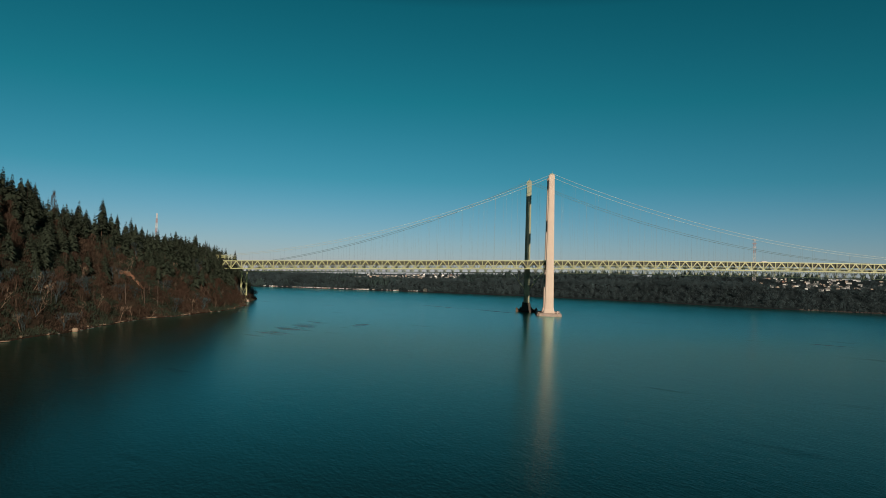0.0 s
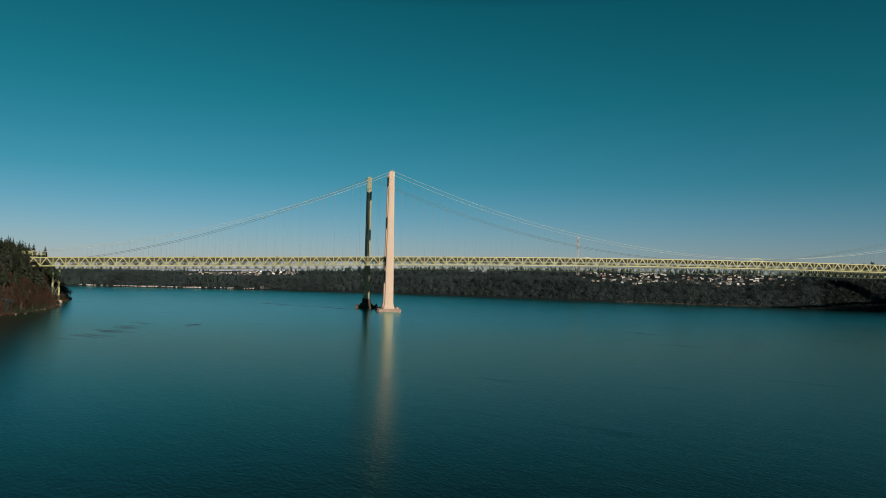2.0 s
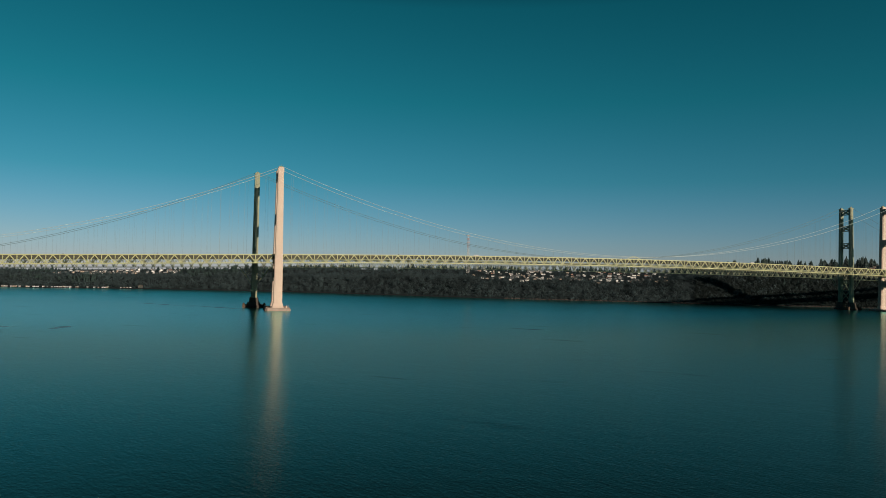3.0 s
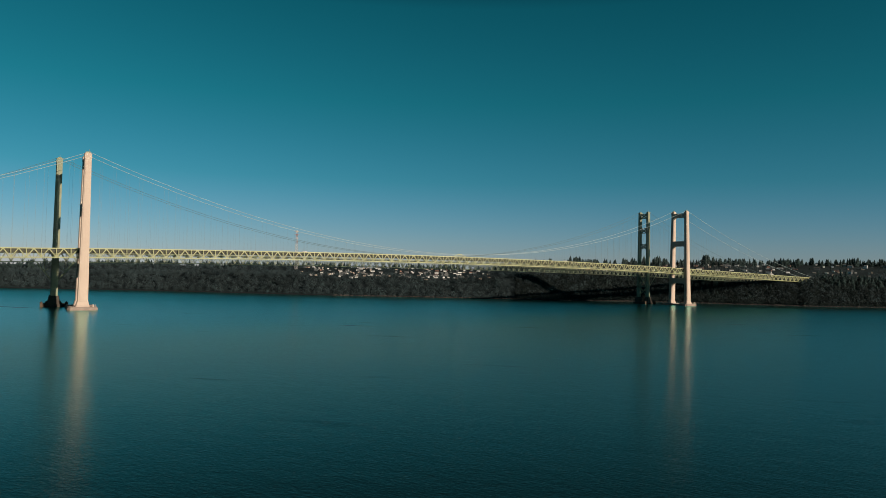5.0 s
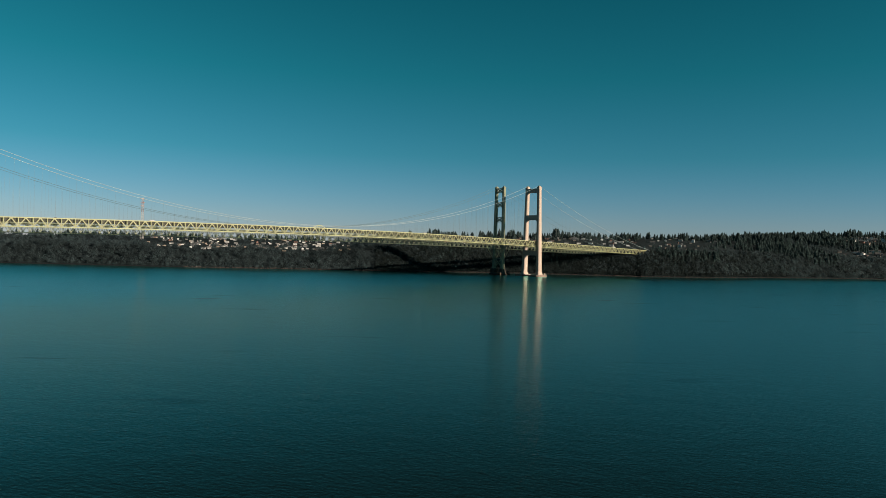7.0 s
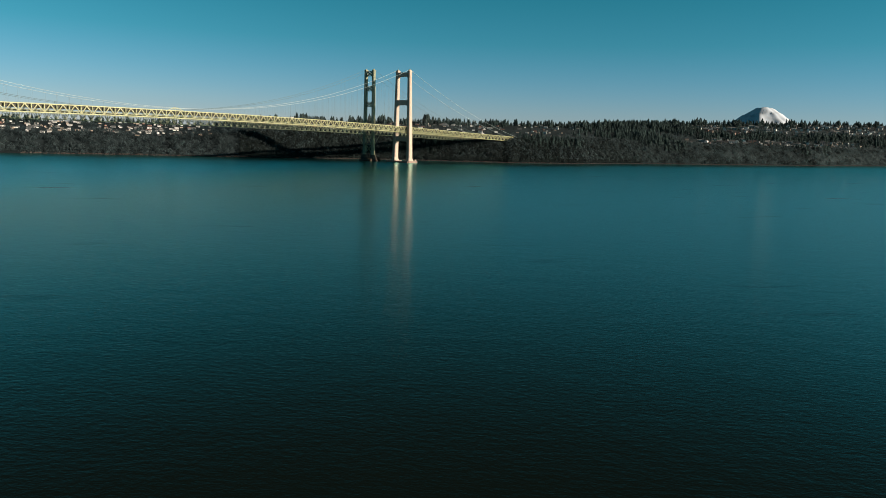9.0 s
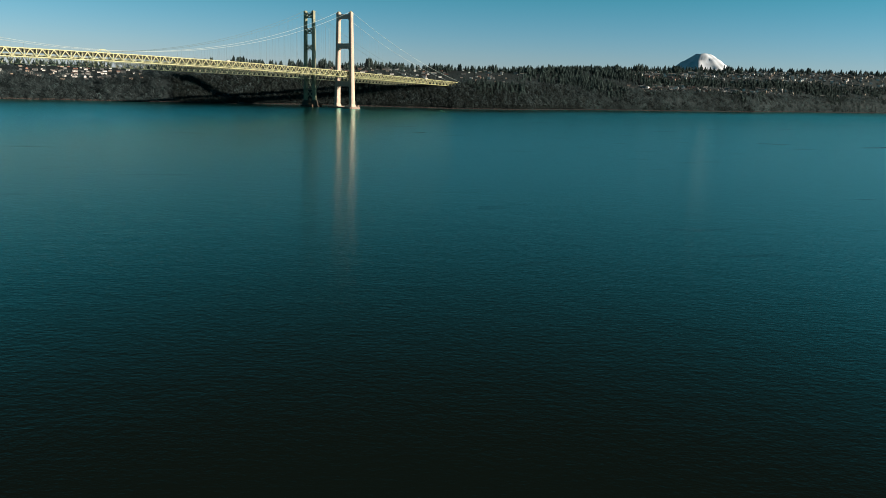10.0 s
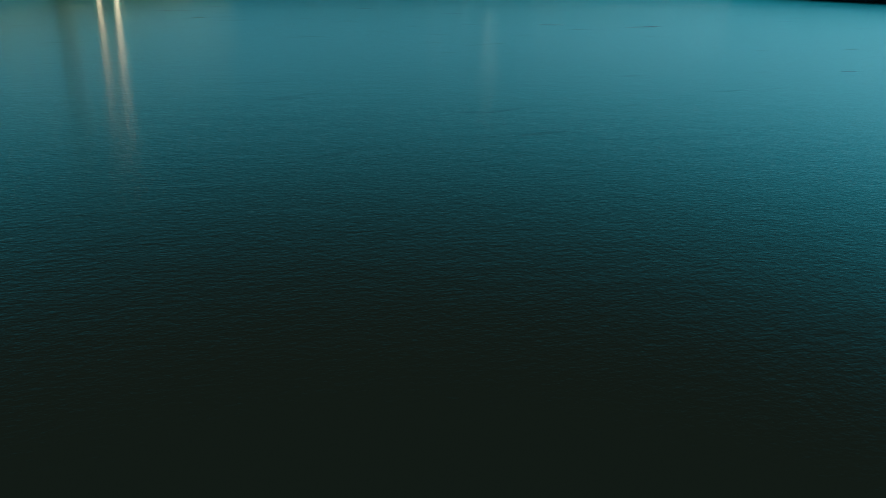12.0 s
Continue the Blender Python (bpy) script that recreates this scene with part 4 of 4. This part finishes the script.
bare_wood, fir_wood, shade_growth = [], [], []
for n in range(13000):   # close dark growth for the shade on the steep bluff by the bridge's end
    az, s = rnd.uniform(-69, -37), 6 + 150 * rnd.random() ** 1.2
    p = east_polar(az, s)
    room = new_top(p[0]) - 11 - p[2] if -6 < p[1] < 90 and 900 < p[0] < X1 + 60 else 99
    if room > 2:
        shade_growth.append(((p[0], p[1], p[2] - 1.5), rnd.uniform(5, 11) * min(1, room / 12)))
for n in range(5500):   # alders, maples and some shade-dark growth along the foot of the slope further on
    az = rnd.uniform(-106, -64)
    p = east_polar(az, 8 + 150 * rnd.random())
    (shade_growth if rnd.random() < 0.4 else bare_wood).append(((p[0], p[1], p[2] - 1), rnd.uniform(8, 15)))
for n in range(62000):
    az = rnd.uniform(-112, 30)
    if n >= 46000:
        az = rnd.uniform(-106, -67)
    if rnd.random() * 3600 > float(np.interp(az, EAST_AZ, EAST_R)) or az > 21 and rnd.random() < 0.7:
        continue
    w = float(np.interp(az, RIDGE_AZ, RIDGE_W))
    s = rnd.uniform(7, 130) if n % 5 < 3 and n < 46000 else rnd.uniform(100, w + 140)
    t = town(az, s)
    p = east_polar(az, s)
    room = new_top(p[0]) - 11 - p[2] if -6 < p[1] < 90 and 900 < p[0] < X1 + 60 else 99
    if room < 2:
        continue
    if rnd.random() < t * (0.62 if az > -66 else 0.84):
        continue
    v = firs(az, s, p[0], p[1])
    if v > 0.26 + rnd.uniform(-0.08, 0.08):
        fir_wood.append(((p[0], p[1], p[2] - 1), rnd.uniform(7, 18) * (0.7 if s < 60 or az > 0 else (0.85 if az > -64 else 1.2) + 0.5 * max(0, min(0.6, v - 0.3))) * min(1, room / 14) * (0.62 if t > 0.3 and az < -40 else 1)))
    elif s < w * 1.02 or n % 3 == 0:
        bare_wood.append(((p[0], p[1], p[2] - 1), rnd.uniform(6.5, 12) * (0.6 if s < 18 else 1) * (0.75 if t > 0.2 else 1) * min(1, room / 12)))
for _ in range(2800):
    az = -36 - 66 * rnd.random()
    w = float(np.interp(az, RIDGE_AZ, RIDGE_W))
    clump = noise.noise((az * 0.8, 0, 7)) + 0.7 * noise.noise((az * 2.6, 5, 7))
    if rnd.random() > 0.42 + 1.2 * max(0, clump):
        continue
    p = east_polar(az, w * rnd.uniform(0.84, 1.10))
    fir_wood.append(((p[0], p[1], p[2] - 1), (9 + 11 * rnd.random() + 18 * max(0, clump) * rnd.random() ** 0.5) * (1 if az > -66 else 1.35)))
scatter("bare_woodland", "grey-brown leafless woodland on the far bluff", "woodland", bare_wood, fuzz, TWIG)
scatter("evergreen_thicket", "dark growth carrying the shade of the steep far bluff in its colour", "undergrowth", shade_growth, fuzz, SHADEGROWTH)
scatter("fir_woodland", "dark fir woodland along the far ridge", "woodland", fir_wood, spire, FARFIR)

WALLS = [material("white_siding", (0.60, 0.63, 0.64), 0.7, 0.1, 0.2, 2), material("cream_siding", (0.36, 0.31, 0.26), 0.7, 0.1, 0.2, 2),
         material("rose_siding", (0.30, 0.18, 0.145), 0.7, 0.1, 0.2, 2), material("grey_siding", (0.15, 0.17, 0.18), 0.7, 0.1, 0.2, 2)]
ROOFS = [material("dark_shingle", (0.07, 0.07, 0.075), 0.9, 0.3, 0.3, 3), material("grey_shingle", (0.13, 0.14, 0.145), 0.85, 0.3, 0.3, 3), material("pale_roof", (0.30, 0.31, 0.31), 0.7, 0.2, 0.3, 3)]
PANE = material("dark_pane", (0.03, 0.035, 0.04), 0.15, 0.1, 1, 4)


def house(w, d, h, rise, wall, roof, label):
    """A gabled house with eaves, door, windows and a chimney."""
    home = thing("house", label, "house", group="houses on the far shore")
    bm = bmesh.new()
    block(bm, (-w / 2, -d / 2, -3), (w / 2, d / 2, h))
    a, b, c, e = [bm.verts.new(p) for p in ((-w / 2, -d / 2, h), (-w / 2, d / 2, h), (-w / 2, 0, h + rise), (w / 2, 0, h + rise))]
    f, g = bm.verts.new((w / 2, -d / 2, h)), bm.verts.new((w / 2, d / 2, h))
    bm.faces.new((b, a, c)), bm.faces.new((f, g, e))
    part("wall", bm, wall, home)
    bm = bmesh.new()
    for s in (-1, 1):
        o = 0.6
        k = rise / (d / 2)
        pts = [(-w / 2 - o, s * (d / 2 + o), h - o * k), (w / 2 + o, s * (d / 2 + o), h - o * k), (w / 2 + o, 0, h + rise), (-w / 2 - o, 0, h + rise)]
        lo, hi = [bm.verts.new(p) for p in pts], [bm.verts.new((p[0], p[1], p[2] + 0.3)) for p in pts]
        bm.faces.new(lo), bm.faces.new(hi)
        for i in range(4):
            bm.faces.new((lo[i], lo[(i + 1) % 4], hi[(i + 1) % 4], hi[i]))
    top = part("roof", bm, roof, home)
    bm = bmesh.new()
    block(bm, (w * 0.2, 0.4, h + rise * 0.4), (w * 0.2 + 0.9, 1.3, h + rise + 1.2))
    part("chimney", bm, ROOFS[1], top)
    bm = bmesh.new()
    block(bm, (-0.75, -0.04, -0.65), (0.75, 0.04, 0.65))
    first = part("window", bm, PANE, home)
    spots = [(x, s * (d / 2 + 0.02), z) for s in (-1,) for x in (-w * 0.32, 0, w * 0.32) for z in ((1.6, 4.3) if h > 4.5 else (1.6,))]
    for i, p in enumerate(spots):
        ob = first if i == 0 else new("window", first.data)
        ob.parent, ob.location = home, p
    bm = bmesh.new()
    block(bm, (w * 0.12, -d / 2 - 0.06, 0), (w * 0.12 + 1, -d / 2 + 0.04, 2.1))
    part("door", bm, ROOFS[0], home)
    return home


homes = [house(13, 9, 5.6, 2.6, WALLS[0], ROOFS[1], "white two-storey house with a grey gabled roof"), house(16, 9, 3.4, 2.2, WALLS[0], ROOFS[2], "long low white house with a pale roof"),
         house(12, 8, 5.4, 2.8, WALLS[1], ROOFS[0], "cream two-storey house with a dark gabled roof"), house(14, 9, 3.4, 2.4, WALLS[2], ROOFS[0], "rose-coloured house with a dark gabled roof"),
         house(15, 10, 5.8, 2.4, WALLS[3], ROOFS[1], "grey two-storey house with a grey roof")]
unused = set(homes)
placed, rest = [], []
for _ in range(34000):
    az = rnd.choice((rnd.uniform(-35, -19), rnd.uniform(-64, -42), rnd.uniform(-101, -71), rnd.uniform(-98, -71), rnd.uniform(-92, -72), rnd.uniform(-84, -72), rnd.uniform(-101, -82), rnd.uniform(-101, -82), rnd.uniform(3, 13)))
    w = float(np.interp(az, RIDGE_AZ, RIDGE_W))
    row = 34.0   # streets follow the slope
    s = row * round(rnd.uniform(45, w * 1.0) / row) + rnd.uniform(-15, 15) + 14 * noise.noise((az * 0.3, 0, 8))
    if rnd.random() > town(az, s) * 1.1:
        continue
    p = east_polar(az, s)
    if any((p[0] - a) ** 2 + (p[1] - b) ** 2 < (150 if az < -40 else 80) for a, b in placed) or (X1 - 60 < p[0] < X1 + 140 and -20 < p[1] < 100):
        continue
    if len(placed) >= 1500:
        break
    placed.append((p[0], p[1]))
    size, turn = rnd.uniform(0.5, 0.78) * (0.60 if az > -40 else 0.78 if az > -66 else 1.22), az + rnd.choice((0, 0, 90)) + rnd.uniform(-14, 14)
    if az < -78 or len(placed) - len(rest) > 300:
        rest.append((p, size, turn))
        continue
    m = pose(p[0], p[1], p[2] + 0.6, 0, 0, turn)
    k = rnd.choice((2, 1, 4, 3, 0, 1, 4) if az > -40 else (0, 1, 4, 1, 2, 3, 0, 3))
    ob = homes[k] if homes[k] in unused else copy_thing(homes[k], m)
    unused.discard(homes[k])
    ob.matrix_basis = m
    ob.scale = (size * rnd.uniform(0.95, 1.35), size, size * 0.9)
vs, fs, ids = [], [], []
for (x, y, z), size, turn in rest:
    c, e = math.cos(radians(turn)) * size, math.sin(radians(turn)) * size
    w, d, h, k = rnd.uniform(5, 9), rnd.uniform(4, 5.5), rnd.choice((2.8, 2.8, 5.2)), len(vs)
    for px, py, pz in ((-w, -d, -2), (w, -d, -2), (w, d, -2), (-w, d, -2), (-w, -d, h), (w, -d, h), (w, d, h), (-w, d, h), (-w, 0, h + 2.4), (w, 0, h + 2.4)):
        vs.append((x + c * px - e * py, y + e * px + c * py, z + 0.4 + pz * size))
    for f in ((0, 1, 5, 4), (1, 2, 6, 5), (2, 3, 7, 6), (3, 0, 4, 7), (4, 7, 8), (5, 9, 6), (4, 5, 9, 8), (7, 8, 9, 6)):
        fs.append(tuple(i + k for i in f))
    wall = rnd.choice((0, 0, 1, 1, 2, 2))
    ids += [wall] * 6 + [rnd.choice((3, 3, 3, 4))] * 2
far_houses = raw("far_houses", vs, fs, WALLS[0])
for m in (WALLS[1], WALLS[3], ROOFS[1], ROOFS[2]):
    far_houses.data.materials.append(m)
far_houses.data.polygons.foreach_set("material_index", ids)
tagged(far_houses, "rows of small pale houses on the far hillside", "houses", kind="stuff")
cabin = house(8, 6, 3.0, 1.8, WALLS[0], ROOFS[1], "small white waterfront cottage at the shoreline")
cabin["group"] = "waterfront cottages"
cabin2 = house(9, 6, 3.4, 1.8, WALLS[1], ROOFS[1], "small cream waterfront cottage at the shoreline")
cabin2["group"] = "waterfront cottages"
used = set((cabin, cabin2))
for i in range(130):
    az = 19.6 - 12.4 * i / 130 + rnd.uniform(-0.1, 0.1)
    if 8 < az < 8.6 or rnd.random() < 0.12 + 0.5 * (noise.noise((az * 1.3, 2, 2)) > -0.05):
        continue
    p = east_polar(az, rnd.uniform(4, 9))
    m = pose(p[0], p[1], max(1.9, p[2]), 0, 0, rnd.uniform(-40, 40))
    ob = (cabin, cabin2)[i % 3 == 1]
    ob = ob if ob in used else copy_thing(ob, m)
    used.discard(ob)
    ob.matrix_basis, ob.scale = m, [rnd.uniform(0.20, 0.44)] * 3


def lattice_mast(name, label, x, y, z0, z1, half, arms):
    """A square lattice tower, painted in red and white bands."""
    mast = thing(name, label, "mast")
    n = 14
    RW = (MASTRED, MASTWHITE)
    for i in range(n):
        bm = bmesh.new()
        a, b = z0 + (z1 - z0) * i / n, z0 + (z1 - z0) * (i + 1) / n
        ha, hb = half * (2.6 - 1.6 * i / n), half * (2.6 - 1.6 * (i + 1) / n)
        for sx, sy in ((-1, -1), (1, -1), (1, 1), (-1, 1)):
            beam(bm, (x + sx * ha, y + sy * ha, a), (x + sx * hb, y + sy * hb, b), 0.26, 0.26)
        for s in (-1, 1):
            for sy in (0, 1):
                p, q = ((x - s * ha, y + (-1, 1)[sy] * ha, a), (x + s * hb, y + (-1, 1)[sy] * hb, b))
                beam(bm, p, q, 0.15, 0.15)
                p, q = ((x + (-1, 1)[sy] * ha, y - s * ha, a), (x + (-1, 1)[sy] * hb, y + s * hb, b))
                beam(bm, p, q, 0.15, 0.15)
        part("mast_section", bm, RW[i % 2] if i > 8 else MASTWHITE, mast)
    for z in arms:
        bm = bmesh.new()
        for s in (-1, 1):
            beam(bm, (x, y, z + 0.9), (x + s * 4.4, y, z), 0.5, 0.5)
            beam(bm, (x, y, z - 0.9), (x + s * 4.4, y, z), 0.5, 0.5)
        part("cross_arm", bm, MASTRED, mast)
    return mast


MASTRED = material("mast_red", (0.33, 0.20, 0.18), 0.6, 0.2, 0.3, 2)
MASTWHITE = material("mast_white", (0.42, 0.42, 0.42), 0.6, 0.1, 0.3, 2)


def along(az, r):
    return EYE[0] - r * math.sin(radians(az)), EYE[1] + r * math.cos(radians(az))


x, y = along(27.78, 1180)
lattice_mast("radio_mast", "tall red and white lattice mast behind the wooded bluff", x, y, west_height(x, y) - 1, 123.8, 0.8, ())
x, y = along(-19.0, 1480)
lattice_mast("power_pylon", "tall red and white power line pylon on the far hill", x, y, 28.0, 125.2, 1.1, (123.0, 116.0, 109.0))


def snow_mountain():
    m = bpy.data.materials.new("haze_blue_snow")
    m.use_nodes = True
    n, l = m.node_tree.nodes, m.node_tree.links
    b = n["Principled BSDF"]
    b.inputs["Roughness"].default_value = 0.8
    geo, tex, ramp = n.new("ShaderNodeNewGeometry"), n.new("ShaderNodeTexNoise"), n.new("ShaderNodeValToRGB")
    tex.inputs["Scale"].default_value, tex.inputs["Detail"].default_value = 0.03, 6
    l.new(geo.outputs["Position"], tex.inputs["Vector"]), l.new(tex.outputs[0], ramp.inputs[0])
    # snow colour holds the blue, low-contrast haze of distance
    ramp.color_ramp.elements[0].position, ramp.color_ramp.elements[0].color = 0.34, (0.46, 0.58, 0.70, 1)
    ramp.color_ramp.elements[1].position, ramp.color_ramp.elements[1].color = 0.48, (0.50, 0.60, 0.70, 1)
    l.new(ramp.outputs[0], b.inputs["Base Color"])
    cx, cy = along(-77.55, 4560)
    rows = []
    for i in range(61):
        row = []
        for j in range(61):
            u, v = (i - 30) / 30 * 420, (j - 30) / 30 * 300
            rr = math.hypot(u * 1.0, v * 0.9)
            h = 284 - 0.16 * min(rr, 40) - 0.66 * max(0, rr - 40)
            ridge = abs(noise.noise((math.atan2(v, u) * 2.2, rr * 0.004, 3)))
            h += (30 * (0.28 - ridge) + 6 * noise.noise((u * 0.025, v * 0.025, 6)) + 3 * noise.noise((u * 0.09, v * 0.09, 6))) * smooth(0, 70, rr)
            row.append((cx + v, cy + u, max(20, h)))
        rows.append(row)
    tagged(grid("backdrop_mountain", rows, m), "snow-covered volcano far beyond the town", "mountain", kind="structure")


snow_mountain()


# ---- shoreline details ----
DRIFT = material("bleached_driftwood", (0.25, 0.19, 0.14), 0.85, 0.4, 0.5, 3)
ROCK = material("shore_rock", (0.075, 0.072, 0.068), 0.9, 0.4, 0.3, 2, spread=0.4)


def driftwood(seed, length):
    """A bleached trunk with its root plate and broken branches."""
    q = random.Random(seed)
    log = thing("driftwood_log", "bleached driftwood log on the narrow beach", "log", group="driftwood on the beach")
    bm = bmesh.new()
    tube(bm, [(-length / 2, 0, 0.3), (-length * 0.1, 0.2, 0.45), (length * 0.3, 0, 0.4), (length / 2, -0.2, 0.55)], [0.42, 0.36, 0.28, 0.15], 7)
    for k in range(5):
        a = k * 1.25
        tube(bm, [(-length / 2 + 0.1, 0, 0.4), (-length / 2 - 0.5, math.cos(a) * 1.1, 0.5 + math.sin(a) * 1.0)], [0.22, 0.05], 5)
    for k in range(4):
        x = q.uniform(-0.2, 0.45) * length
        tube(bm, [(x, 0, 0.4), (x + q.uniform(0.3, 1.2), q.uniform(-1, 1), q.uniform(0.8, 2.0))], [0.12, 0.03], 4)
    part("trunk", bm, DRIFT, log)
    return log


logs = [driftwood(1, 9), driftwood(2, 13), driftwood(3, 6)]
unused = set(logs)
for i in range(18):
    y = -440 + 440 * (i + rnd.random()) / 18
    d = rnd.uniform(0.5, 3.5)
    x = west_shore(y) - d
    k = logs[i % 3]
    m = pose(x, y, max(0.1, west_height(x, y)), 0, rnd.uniform(-4, 4), 90 + rnd.uniform(-35, 35))
    ob = k if k in unused else copy_thing(k, m)
    unused.discard(k)
    ob.matrix_basis = m


for x, y, turn in ((-364, -201, 75), (-361.5, -191.5, 95)):
    fallen = copy_thing(logs[2], pose(x, y, west_height(x, y) + 1.0, 0, 0, turn))
    tagged(fallen, "sunlit bleached log on the bare slip", "log")


def rock(q, vs, fs, p, size):
    """A rough boulder of eight corners."""
    n = len(vs)
    for z in (-0.4, 0.6):
        for a in range(4):
            t, r = a * 1.571 + q.uniform(-0.4, 0.4), size * q.uniform(0.6, 1.1)
            vs.append((p[0] + r * math.cos(t), p[1] + r * math.sin(t), p[2] + size * (z + q.uniform(-0.2, 0.2))))
    fs += [(n + 4, n + 5, n + 6, n + 7)] + [(n + a, n + (a + 1) % 4, n + 4 + (a + 1) % 4, n + 4 + a) for a in range(4)]


stones = []
for i in range(1500):
    az = rnd.uniform(-92, -22)
    stones.append((east_polar(az, rnd.uniform(-1.0, 5.0)), rnd.uniform(0.5, 1.5)))
for i in range(90):
    y = rnd.uniform(-470, 160)
    x = west_shore(y) - rnd.uniform(-1, 3.5)
    stones.append(((x, y, max(0, west_height(x, y))), rnd.uniform(0.3, 1.1)))
scatter("riprap", "pale broken rocks along the waterline", "rocks", stones, rock, ROCK)
y = -335
bm = bmesh.new()
bmesh.ops.create_icosphere(bm, subdivisions=2, radius=1.8)
for v in bm.verts:
    v.co = Vector((v.co.x * 1.2, v.co.y * 0.9, v.co.z * 0.9)) * (1 + 0.25 * noise.noise(v.co * 0.9))
boulder = part("boulder", bm, DRIFT)
boulder.location = (west_shore(y) + 1.0, y, 0.9)
tagged(boulder, "pale sunlit boulder at the water's edge", "rock")

# the railway tunnel mouth in the far bluff, and its retaining wall
p = east_polar(6.6, 7)
bm = bmesh.new()
block(bm, (-4, -0.6, -2), (-2.4, 2, 6.2)), block(bm, (2.4, -0.6, -2), (4, 2, 6.2)), block(bm, (-4, -0.6, 5.0), (4, 2, 6.2))
portal = thing("tunnel_portal", "concrete railway tunnel mouth at the foot of the far bluff", "tunnel", (p[0], p[1], p[2]))
part("portal_frame", bm, ROCK, portal)
# a near-black block fills the mouth in place of its unlit depth
bm = bmesh.new()
block(bm, (-2.4, 1.0, -2), (2.4, 6, 5.0))
part("tunnel_mouth", bm, SHADEDARK, portal, "dark block for the unlit tunnel inside")


# ---- traffic on the decks ----
PAINTS = [material("white_car_paint", (0.62, 0.62, 0.62), 0.35, 0.05, 0.5, 3), material("silver_car_paint", (0.34, 0.35, 0.36), 0.3, 0.05, 0.5, 3), material("dark_car_paint", (0.04, 0.045, 0.055), 0.3, 0.05, 0.5, 3), material("rust_red_paint", (0.30, 0.07, 0.05), 0.4, 0.1, 0.5, 3)]
TYRE = material("tyre_rubber", (0.02, 0.02, 0.02), 0.9, 0.2, 1, 5)


def vehicle(name, label, length, height, box, paint):
    """A car, or a truck with a box body, with glazing and four wheels."""
    car = thing(name, label, name, group="traffic on the bridge decks")
    bm = bmesh.new()
    if box:
        block(bm, (-length / 2, -1.25, 0.9), (length * 0.28, 1.25, height))
        block(bm, (length * 0.30, -1.15, 0.6), (length / 2, 1.15, height * 0.72), (length * 0.30, -1.1), (length * 0.46, 1.1))
    else:
        block(bm, (-length / 2, -0.9, 0.35), (length / 2, 0.9, 0.85), None, None, 0.15)
        block(bm, (-length * 0.38, -0.85, 0.85), (length * 0.22, 0.85, height), (-length * 0.28, -0.7), (length * 0.08, 0.7))
    part("body", bm, paint, car)
    bm = bmesh.new()
    if box:
        block(bm, (length * 0.40, -1.0, height * 0.48), (length * 0.492, 1.0, height * 0.68))
    else:
        block(bm, (-length * 0.33, -0.86, 0.92), (length * 0.18, 0.86, height - 0.12), (-length * 0.27, -0.74), (length * 0.08, 0.74))
    part("glazing", bm, PANE, car)
    r = 0.5 if box else 0.33
    bm = bmesh.new()
    bmesh.ops.create_cone(bm, cap_ends=True, segments=12, radius1=r, radius2=r, depth=0.25)
    first = part("wheel", bm, TYRE, car)
    for i, (x, y) in enumerate(((-0.32, -0.85), (-0.32, 0.85), (0.32, -0.85), (0.32, 0.85))):
        ob = first if i == 0 else new("wheel", first.data)
        ob.parent, ob.location, ob.rotation_euler = car, (x * length, y, r), (radians(90), 0, 0)
    return car


fleet = [vehicle("truck", "grey box truck on the bridge deck", 10, 3.2, True, PAINTS[1]), vehicle("car", "silver car on the bridge deck", 4.6, 1.5, False, PAINTS[1]),
         vehicle("car", "dark car on the bridge deck", 4.5, 1.5, False, PAINTS[2]), vehicle("van", "silver delivery van on the bridge deck", 6.2, 2.3, True, PAINTS[1]), vehicle("car", "red car on the bridge deck", 4.4, 1.45, False, PAINTS[3])]
unused = set(fleet)
for i, (k, x, lane) in enumerate(((3, 226, 20), (0, 1085, 9), (1, 60, 12), (2, 130, 9), (4, -120, 12), (1, -205, 9), (2, 330, 16), (1, 505, 9), (3, 610, 12), (2, 700, 9), (4, 905, 12), (1, 985, 9), (2, -250, 22), (1, 415, 12))):
    top = new_top(x) - 1.05
    m = pose(x, lane, top, 0, -math.degrees(math.atan2(new_top(x + 1) - new_top(x), 1)), 0)
    ob = fleet[k] if fleet[k] in unused else copy_thing(fleet[k], m)
    unused.discard(fleet[k])
    ob.matrix_basis = m
